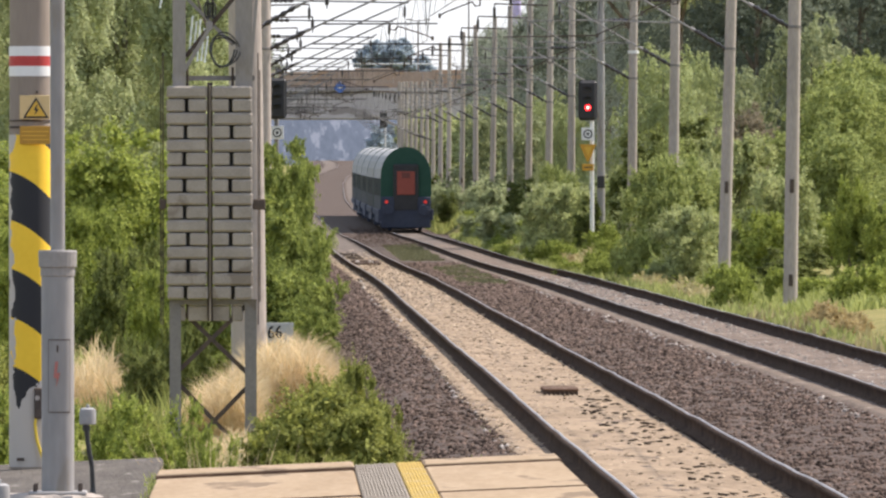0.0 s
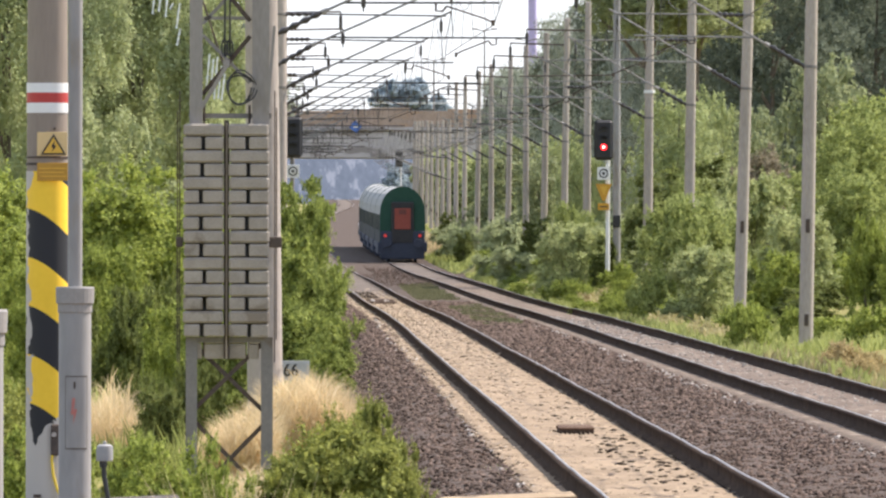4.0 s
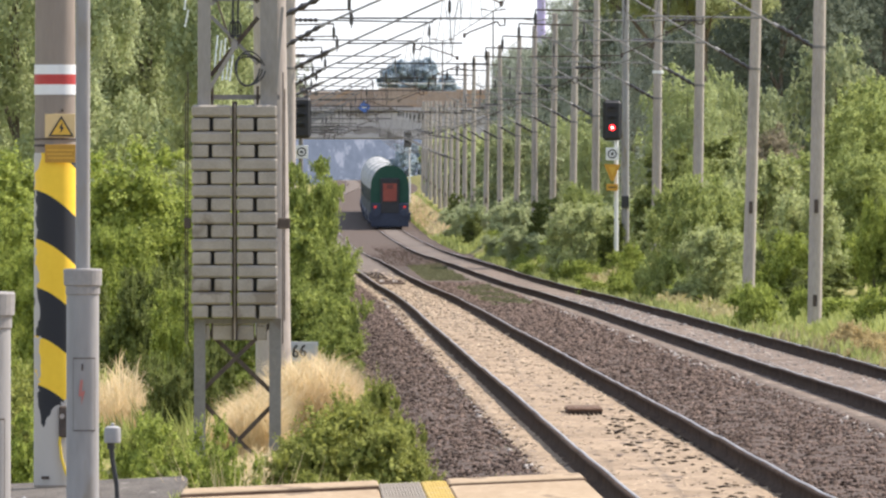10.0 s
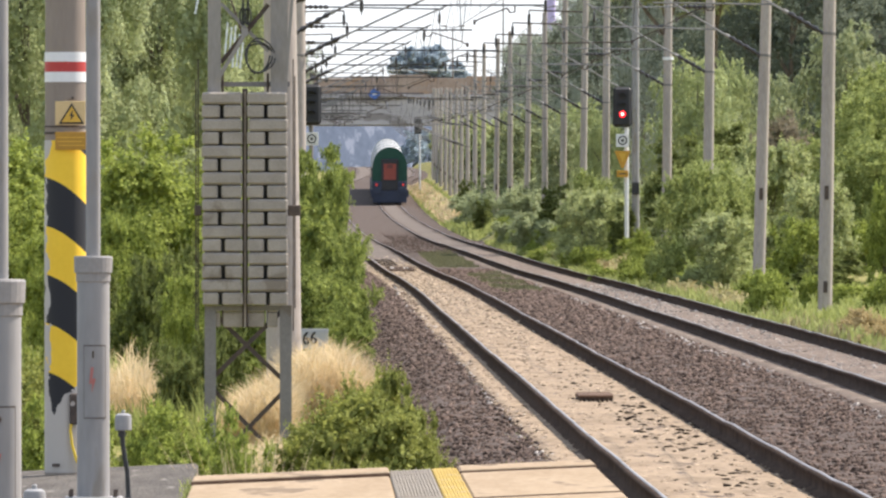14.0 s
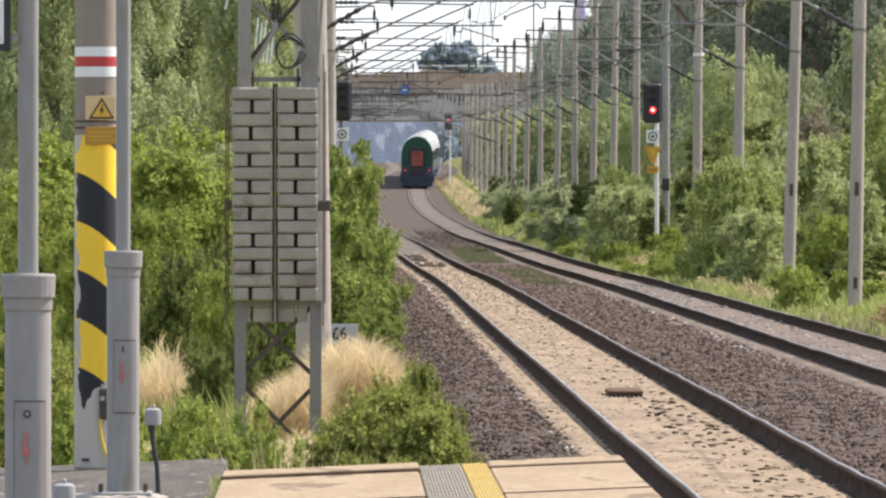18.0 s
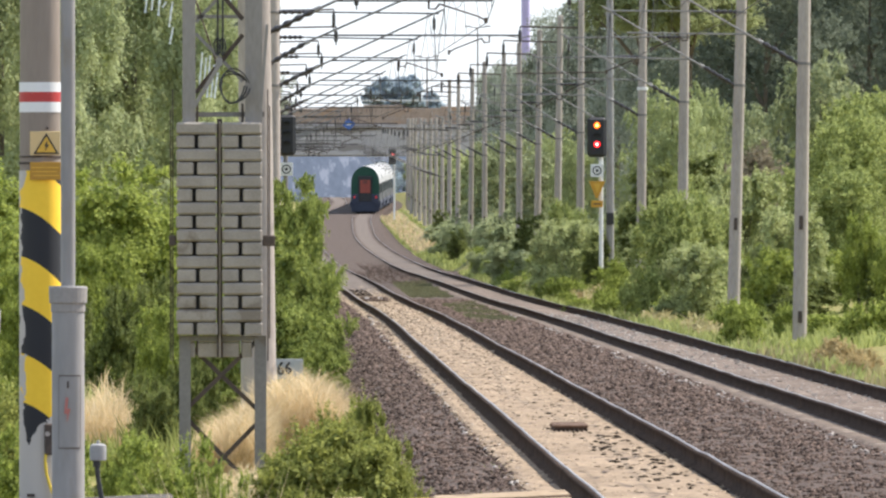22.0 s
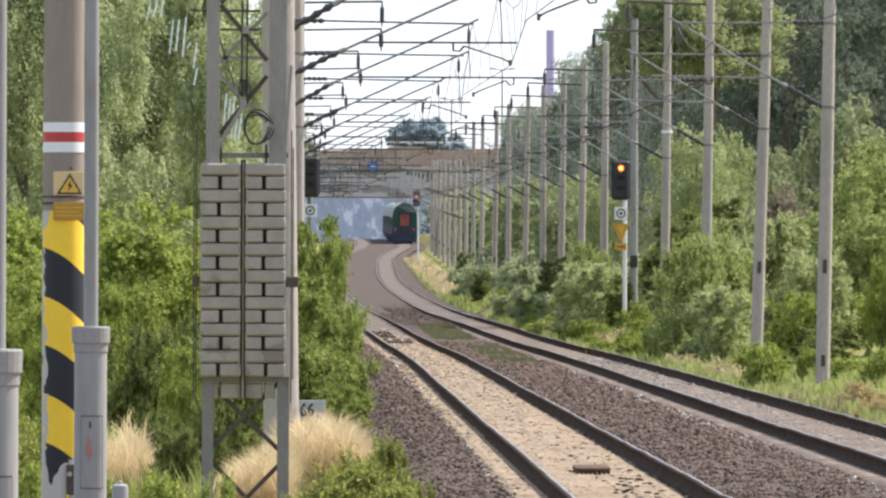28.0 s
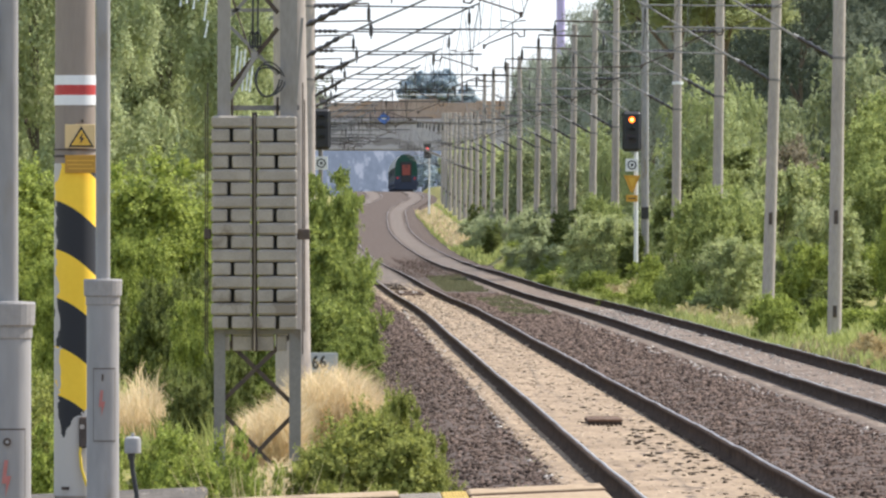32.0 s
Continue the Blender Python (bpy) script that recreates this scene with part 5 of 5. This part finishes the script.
    [(-2.9, 172, 1.0, 0.98), (-2.2, 190, 0.9, 0.92), (-4.9, 168, 0.9, 0.75), (-1.5, 215, 0.9, 1.0), (-5.2, 210, 1.0, 1.0)], 2)
put(bush(2.6, 2.4, "leaf_bright", 18000, 0.07, 25, "fresh green shrub on the bank"),
    [(-2.75, 156, 0.5, 0.95), (-3.4, 142, 0.9, 0.85), (-3.9, 128, 0.7, 0.6), (-1.5, 133, 0.7, 0.75), (-5.0, 140, 0.9, 0.9), (-4.4, 155, 0.9, 0.95), (-1.2, 165, 0.8, 1.0)], 3)
put(bush(1.4, 1.25, "leaf_low", 20000, 0.042, 27, "low olive green bush behind the platform end"),
    [(0.4, 80, 0.92, 0.98), (0.5, 81, 0.6, 1.14), (0.16, 79, 0.5, 0.66), (0.76, 82, 0.48, 0.86), (0.3, 76, 0.62, 0.68), (0.62, 77, 0.5, 0.62), (0.16, 88, 0.6, 0.8), (-1.35, 96, 0.6, 0.6), (-2.5, 84, 0.9, 0.95), (-2.2, 92, 0.8, 1.0), (-3.1, 90, 0.9, 1.1)], 4)
# real dark shrubs, plus copies that stand for deep shadow between bushes
put(bush(1.3, 1.2, "leaf_shade", 11000, 0.05, 29, "dark green shrub doubling as shadow in the undergrowth"),
    [(-1.42, 113, 0.5, 0.85), (-1.25, 126, 0.9, 1.1), (-2.6, 112, 0.8, 0.6), (-1.8, 124, 0.7, 0.95), (-1.1, 131, 1.0, 1.2), (-1.5, 118, 0.4, 1.0), (-2.2, 148, 1.5, 1.75), (-1.6, 158, 1.4, 1.9), (-3.0, 151, 1.1, 1.4), (-0.5, 170, 1.2, 1.8)], 5)
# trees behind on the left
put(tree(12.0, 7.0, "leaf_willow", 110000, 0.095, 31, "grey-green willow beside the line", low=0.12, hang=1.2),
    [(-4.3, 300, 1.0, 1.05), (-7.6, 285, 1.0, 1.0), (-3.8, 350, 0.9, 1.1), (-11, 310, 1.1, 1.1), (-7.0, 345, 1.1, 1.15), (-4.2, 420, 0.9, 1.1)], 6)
# right bank: shrubs of three kinds, clear of the first two masts
def bank_spots(seed, y0, y1, step):
    r = random.Random(seed)
    out = []
    y = y0
    while y < y1:
        lo = 10.4 if y < 262 else 9.5 if y < 420 else 8.9
        x = lo + r.random() ** 1.3 * 5.0
        if y < 352 and 0.0255 < x / y < 0.0345:
            x = y * 0.0345 + 1.0 + r.random()
        near_mast = y < 262 and x < 13.4
        s = r.uniform(0.35, 0.6) if near_mast else r.uniform(0.55, 1.05)
        out.append((x + (1.3 if near_mast else 0), y, s, s * r.uniform(0.75, 1.25)))
        y += step * r.uniform(0.5, 1.5)
    return out


put(bush(3.0, 2.6, "leaf_mid", 15000, 0.09, 41, "green lineside shrub among the masts"),
    [(10.6, 284, 0.75, 1.15), (12.0, 322, 0.75, 1.1), (10.2, 378, 0.6, 0.8), (10.5, 410, 0.6, 0.9)] + bank_spots(1, 280, 345, 14), 7)
put(bush(2.6, 2.3, "leaf_bright", 13000, 0.085, 43, "sunlit yellow-green shrub on the bank"),
    [(11.9, 262, 0.6, 0.75), (13.6, 240, 0.75, 1.1), (9.1, 450, 0.42, 0.75), (12.8, 286, 0.8, 0.9), (14.0, 262, 0.6, 1.4)] + bank_spots(2, 275, 420, 17), 8)
put(bush(2.8, 2.6, "leaf_pale", 13000, 0.095, 44, "pale olive shrub on the bank"),
    [(11.6, 300, 0.9, 1.0), (9.9, 400, 0.72, 0.72), (12.6, 268, 0.8, 1.0), (13.2, 310, 1.0, 1.3)] + bank_spots(3, 270, 420, 15), 15)
put(bush(2.8, 2.5, "leaf_hazed", 13000, 0.1, 144, "grey-green shrub on the bank, paled for haze"),
    bank_spots(2, 425, 660, 15) + bank_spots(4, 425, 660, 14), 115)
# some copies fill hollows as shadow among the bank shrubs
put(bush(1.6, 2.4, "leaf_shade", 9000, 0.09, 48, "narrow dark green shrub doubling as shadow on the bank"),
    [(9.8, 430, 1.1, 0.95), (11.6, 247, 0.75, 0.42), (12.3, 252, 0.8, 0.45), (10.2, 352, 0.6, 0.75), (8.9, 560, 0.7, 0.7), (9.2, 640, 0.8, 0.9), (14.9, 262, 1.2, 0.7), (11.0, 300, 1.0, 0.7), (13.4, 330, 1.2, 1.0), (12.6, 368, 1.5, 1.6), (14.4, 372, 1.6, 1.7), (13.4, 360, 1.4, 1.4)], 21)
put(tree(6.5, 5.0, "leaf_lime", 30000, 0.09, 45, "sunlit lime green willow behind the masts", low=0.08, hang=1.0),
    [(13.7, 384, 0.86, 1.06), (15.6, 400, 0.7, 1.0), (11.9, 440, 0.6, 0.75), (13.0, 520, 1.0, 0.9)], 9)
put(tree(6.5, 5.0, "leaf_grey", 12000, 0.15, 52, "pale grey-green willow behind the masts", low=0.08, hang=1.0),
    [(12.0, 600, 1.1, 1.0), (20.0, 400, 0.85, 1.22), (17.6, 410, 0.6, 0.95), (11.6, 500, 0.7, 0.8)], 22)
put(tree(4.4, 3.4, "leaf_dun", 9000, 0.11, 54, "brownish half-withered small tree on the bank", low=0.25),
    [(16.6, 380, 0.85, 1.0)], 23)
put(tree(5.0, 4.0, "leaf_mid", 26000, 0.085, 46, "leafy young tree behind the masts", low=0.06),
    [(17.2, 312, 1.0, 1.0), (17.5, 320, 1.0, 1.15), (15.0, 285, 0.7, 0.7), (18.8, 352, 1.0, 1.15), (16.6, 345, 0.8, 0.7)], 16)
put(tree(5.0, 4.0, "leaf_mid", 26000, 0.085, 146, "fresh green young tree on the bank", low=0.06),
    [(15.5, 297, 0.85, 1.0), (14.6, 286, 0.6, 0.75)], 116)
put(tree(14.0, 9.0, "leaf_dark", 56000, 0.125, 47, "tall dark green tree in the wood", low=0.1),
    [(19.5, 440, 0.9, 1.0), (24, 445, 1, 1.0), (30, 460, 1, 1), (19.5, 480, 1, 1.0), (23, 480, 1, 1.1), (27, 500, 1, 1.1), (16.6, 540, 0.9, 1.05), (21, 560, 1.1, 1.15), (26, 580, 1.1, 1.2), (17.0, 630, 1, 0.95), (22, 650, 1.1, 1.05),
     (17.5, 730, 1, 0.86), (23, 760, 1.1, 0.95), (18.5, 830, 1, 0.82), (20, 940, 1, 0.8), (24, 900, 1.1, 0.9), (22, 1050, 1, 0.8), (26, 1150, 1, 0.95), (27, 1280, 1, 0.9), (26, 475, 1.0, 1.1), (31, 510, 1.1, 1.15), (22.5, 515, 1.0, 1.05), (34, 560, 1.2, 1.2), (28.5, 550, 1.1, 1.2), (-2.75, 466, 0.46, 0.88), (-3.6, 500, 0.6, 0.95), (-5.6, 450, 0.5, 1.0)], 10)
# far trees: paled leaf colour carries the haze
put(tree(12.0, 7.5, "leaf_far", 52000, 0.1, 49, "haze-pale green tree at the wood's edge", low=0.1),
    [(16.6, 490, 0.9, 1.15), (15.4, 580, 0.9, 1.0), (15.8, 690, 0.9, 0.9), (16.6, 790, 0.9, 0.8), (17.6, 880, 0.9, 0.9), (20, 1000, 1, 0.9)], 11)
# only the crown top is built, its sunlight painted as brighter leaves
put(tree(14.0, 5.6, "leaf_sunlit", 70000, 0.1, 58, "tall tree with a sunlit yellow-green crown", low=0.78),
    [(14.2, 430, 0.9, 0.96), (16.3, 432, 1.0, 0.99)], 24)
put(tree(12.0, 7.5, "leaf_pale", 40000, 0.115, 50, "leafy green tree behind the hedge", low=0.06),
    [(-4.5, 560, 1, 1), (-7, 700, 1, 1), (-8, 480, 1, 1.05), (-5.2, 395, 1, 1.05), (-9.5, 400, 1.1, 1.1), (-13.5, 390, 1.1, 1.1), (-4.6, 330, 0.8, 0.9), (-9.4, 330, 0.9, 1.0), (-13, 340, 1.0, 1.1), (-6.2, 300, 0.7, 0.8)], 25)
put(tree(12.6, 3.8, "leaf_far", 16000, 0.11, 38, "haze-pale tree crown overhanging the line", low=0.6),
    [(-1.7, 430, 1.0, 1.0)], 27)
# bridge and embankment trees: haze painted as a blue leaf tone
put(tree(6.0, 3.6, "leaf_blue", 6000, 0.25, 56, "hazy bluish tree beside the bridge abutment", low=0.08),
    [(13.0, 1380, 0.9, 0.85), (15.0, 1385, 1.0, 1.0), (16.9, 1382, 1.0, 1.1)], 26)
put(tree(5.2, 5.5, "leaf_blue", 30000, 0.34, 51, "haze-blue tree on the far embankment", low=0.1),
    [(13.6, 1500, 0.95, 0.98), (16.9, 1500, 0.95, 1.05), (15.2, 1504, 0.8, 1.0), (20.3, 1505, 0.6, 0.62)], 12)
for o in scene.objects:
    if o.name.startswith("tree") and o.parent is None and o.location.y > 1450:
        o.location.z = 18.6
low = bush(1.6, 0.8, "leaf_bright", 4200, 0.065, 53, "low yellow-green weeds on the bank")
low_rng = random.Random(5)
put(low, [(low_rng.uniform(9.2, 12.5) if yy < 300 else low_rng.uniform(8.6, 10.4), yy, low_rng.uniform(0.5, 1.0), low_rng.uniform(0.5, 1.2)) for yy in np.arange(208, 520, 5.5)], 13)
rust = bush(1.4, 0.7, "leaf_rust", 4200, 0.055, 55, "brown withered weeds on the bank")
put(rust, [(9.5, 184, 0.7, 0.75), (9.8, 192, 0.6, 0.8), (9.3, 177, 0.7, 0.65), (10.2, 201, 0.5, 0.7), (10.1, 187, 0.6, 0.7), (9.3, 338, 0.6, 0.9), (8.9, 385, 0.7, 0.9), (9.4, 268, 0.5, 0.6)], 14)
blades("tall_weeds", [(-2.3, -1.5, 111, 113), (-1.3, -1.0, 108, 110)], 900, 0.95, "leaf_olive", 77, "tall green weeds among the straw grass", 0.012, 0.5)
weed = bush(0.8, 1.2, "leaf_bright", 7000, 0.035, 57, "feathery green weeds behind the platform end")
put(weed, [(-0.95, 75, 0.75, 1.05), (-0.66, 77, 0.7, 0.98), (-1.2, 79, 0.75, 0.95), (-1.6, 80, 0.7, 0.9), (-0.36, 78, 0.5, 0.76), (-0.52, 76, 0.5, 0.86), (-2.0, 77, 0.8, 0.95)], 17)
# pale leaves on the distant thicket stand in for haze
far_r = random.Random(9)
put(bush(4.0, 4.2, "leaf_pale", 6000, 0.3, 59, "haze-pale green thicket behind the far masts"),
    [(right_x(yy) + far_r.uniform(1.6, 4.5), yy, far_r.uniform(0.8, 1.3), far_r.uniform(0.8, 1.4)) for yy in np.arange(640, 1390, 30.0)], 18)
# grass
WEED_PATCHES = [(4.3, 5.75, 372, 450), (4.9, 6.0, 276, 345)]
CREST_FOOT = [(-1.35, 0.35), (-1.02, 0.55), (-0.75, 0.72), (-0.5, 0.9), (-0.25, 1.0)]
CREST_SIGN = [(-0.3, 0.85), (-0.05, 1.0), (0.33, 0.99), (0.52, 0.86), (0.68, 0.58), (0.85, 0.4)]
CREST_SIDE = [(-2.3, 0.6), (-2.2, 0.8), (-2.1, 0.7), (-2.0, 0.98), (-1.9, 0.8), (-1.8, 0.95), (-1.7, 0.6), (-1.6, 0.7), (-1.5, 0.3)]
for seed, area, tall, crest, n, words in ((58, (-1.35, -0.25, 109.5, 115), 1.02, CREST_FOOT, 26000, "pale dry straw grass round the tower foot"),
                                          (60, (-0.3, 0.82, 117, 122), 1.16, CREST_SIGN, 32000, "pale dry straw grass before the bushes"),
                                          (72, (-0.8, 0.0, 96, 106), 0.5, [(-0.8, 0.7), (-0.4, 1.0), (0.0, 0.85)], 4000, "short pale straw grass before the tower foot"),
                                          (62, (-2.3, -1.5, 113, 117), 1.16, CREST_SIDE, 5200, "pale dry straw grass below the bushes")):
    blades("dry_grass", [area], n, tall, "dry_grass", seed, words, 0.0032, 0.42, True, 0.0, crest)
    blades("dry_stalks", [area], n // 3, tall * 0.97, "dry_grass", seed + 100, "thin dry stalks under the straw grass", 0.0022, 0.4, False, 0.0, crest)
blades("weeds", [(-1.75, -0.25, 73, 84)], 1800, 0.7, "leaf_olive", 63, "green weeds behind the platform end", 0.006, 0.35)
blades("weeds", [(-0.6, 1.0, 68, 72)], 700, 1.0, "dry_grass", 64, "thin dry stalks at the platform edge", 0.004, 0.5)
blades("bank_grass", [(8.6, 12.5, 204, 300), (8.3, 10.5, 300, 520), (9.0, 9.4, 150, 200)], 36000, 0.3, "grass", 65, "mixed green and yellow grass on the bank", 0.02, 0.7)
blades("bank_straw", [(9.0, 9.5, 225, 246), (9.0, 9.9, 318, 345), (9.0, 9.6, 262, 275), (8.7, 9.3, 380, 420)], 4200, 0.55, "straw", 75, "tufts of dry yellow grass along the track side", 0.016, 0.6, True, 0.5)
blades("bank_straw", [(8.8, 10.0, 150, 520)], 4000, 0.28, "straw", 66, "dry yellow grass along the track side", 0.025, 0.4)
blades("track_weeds", WEED_PATCHES, 30000, 0.14, "moss", 69, "dull green moss and low weeds between the two tracks", 0.02, 0.9)
blades("edge_weeds", [(-0.8, -0.72, 58, 66.4)], 260, 0.1, "grass", 70, "weeds in the joint beside the platform slabs", 0.003, 0.8)
blades("far_verge", [(7.9, 9.1, 640, 900)], 6000, 0.5, "dry_grass", 67, "straw-coloured verge beside the curve", 0.05, 0.4)
blades("far_verge", [(7.8, 9.6, 540, 900)], 6000, 0.4, "grass", 73, "green verge beside the curve", 0.05, 0.5)
blades("moss_weeds", [(1.75, 2.25, 96, 109)], 420, 0.07, "leaf_olive", 74, "low green weeds growing through the ballast", 0.006, 0.9)
blades("left_verge", [(-2.6, 0.3, 122, 260), (-6, -1.5, 110, 200)], 16000, 0.4, "grass", 68, "rough green grass under the bushes", 0.02, 0.5)


# ---- the train ----
def coach():
    c = thing("passenger_coach", (0, 0, 0), "green passenger coach with pale roof and red gangway door", "railway coach", "train")
    L, W = 24.2, 1.25
    # the body's outline across
    def outline(w, z0, z1, crown):
        pts = [(-w, z0), (-w, z1)]
        for k in range(1, 12):
            a = math.pi * k / 12
            pts.append((-w * math.cos(a), z1 + crown * math.sin(a) ** 0.9))
        return pts + [(w, z1), (w, z0)]

    def prism(pts, y0, y1):
        bm = bmesh.new()
        a = [bm.verts.new((x, y0, z)) for x, z in pts]
        b = [bm.verts.new((x, y1, z)) for x, z in pts]
        bm.faces.new(a)
        bm.faces.new(b[::-1])
        for i in range(len(a)):
            j = (i + 1) % len(a)
            bm.faces.new((a[j], a[i], b[i], b[j]))
        bmesh.ops.recalc_face_normals(bm, faces=bm.faces)
        return bm

    part("side_shell", prism([(-W, 1.05), (-W, 2.6), (W, 2.6), (W, 1.05)], 0.35, L - 0.35), "coach_side", c, "pale grey lower coach sides")
    part("roof", prism(outline(W, 2.6, 2.62, 1.5), 0.35, L - 0.35), "coach_roof", c, "pale grey arched roof")
    end = part("end_wall", prism(outline(W * 0.995, 1.0, 2.6, 1.55), 0.05, 0.35), "coach_green", c, "dark green coach end")
    part("end_wall", prism(outline(W * 0.995, 1.0, 2.6, 1.55), L - 0.35, L - 0.05), "coach_green", c, "dark green coach end")
    part("gangway", made_box(-0.62, -0.12, 1.0, 0.62, 0.05, 3.3, bevel=0.06), "black", end, "black rubber gangway frame")
    door = part("gangway_door", made_box(-0.44, -0.16, 1.8, 0.44, -0.125, 2.95, bevel=0.02), "coach_door", end, "faded red gangway door")
    part("door_window", made_box(-0.2, -0.175, 2.62, 0.2, -0.155, 2.88, bevel=0.02), "coach_pane", door, "dark door window")
    # panel runs almost to the rails, its foot standing for shade below
    part("end_apron", made_box(-1.22, -0.1, 0.16, 1.22, 0.06, 1.7, bevel=0.05), "coach_under", end, "dark lower end panel extended as under-coach shade")
    for x in (-0.95, 0.95):
        part("tail_lamp", made_tube([(x, -0.14, 1.45), (x, 0.06, 1.45)], 0.085, 12), "tail_lamp", end, "lit red tail lamp")
        part("buffer", made_tube([(x * 0.92, -0.5, 1.05), (x * 0.92, -0.46, 1.05), (x * 0.92, -0.45, 1.05), (x * 0.92, 0.1, 1.05)], [0.24, 0.25, 0.08, 0.1], 14), "coach_under", c, "round buffer")
    part("underframe", made_box(-1.3, 0.0, 0.75, 1.3, L, 1.06, bevel=0.03), "coach_under", c)
    part("buffer_beam", made_box(-1.35, -0.08, 0.55, 1.35, 0.0, 1.1, bevel=0.03), "coach_under", c)
    part("equipment_box", made_box(-1.25, 7, 0.35, 1.25, 16, 0.75, bevel=0.05), "coach_under", c)
    for y0 in (3.2, 20.8):
        bogie = part("bogie", made_box(-1.2, y0 - 1.9, 0.35, 1.2, y0 + 1.9, 0.75, bevel=0.05), "coach_under", c, "dark bogie")
        for y in (y0 - 1.25, y0 + 1.25):
            part("wheelset", made_tube([(-0.82, y, 0.46), (-0.68, y, 0.46), (-0.67, y, 0.46), (0.67, y, 0.46), (0.68, y, 0.46), (0.82, y, 0.46)], [0.46, 0.46, 0.09, 0.09, 0.46, 0.46], 18), "coach_under", bogie)
    for k in range(9):
        y = 2.6 + k * 2.15
        for x in (-1, 1):
            part("window", made_box(min(x * W, x * (W + 0.012)), y, 1.75, max(x * W, x * (W + 0.012)), y + 1.3, 2.58), "window", c)
    return c


coaches = [coach()]
for k in range(4):
    coaches.append(copy_thing(coaches[0], pose(0, 0, 0)))


def train_pose(t, k):
    y = 526.0 + 14.5 * t + 0.2 * t * t + 25.2 * k
    x, z = float(far_track(y)), float(level(y))
    x2, z2 = float(far_track(y + 24)), float(level(y + 24))
    return pose(x, y, z, math.degrees(math.atan2(z2 - z, 24)), 0, -math.degrees(math.atan2(x2 - x, 24)))


def motions():
    for k, c in enumerate(coaches):
        walk(c, [(t, train_pose(t, k)) for t in range(0, 33)])
    # added blinds slide over and off the signals' lamps in place of switching
    walk(red_blind, [(0.0, pose(0, 0.08, -0.24)), (22.05, pose(0, 0.08, -0.24)), (22.3, pose(0, 0, -0.24)), (32.0, pose(0, 0, -0.24))])
    walk(amber_blind, [(0.0, pose(0, 0, 0.38)), (21.75, pose(0, 0, 0.38)), (22.0, pose(0, 0.08, 0.38)), (32.0, pose(0, 0.08, 0.38))])
    walk(far_blind, [(0.0, pose(0, 0, 0.1)), (17.8, pose(0, 0, 0.1)), (18.4, pose(0, 0.08, 0.1)), (32.0, pose(0, 0.08, 0.1))])


motions()
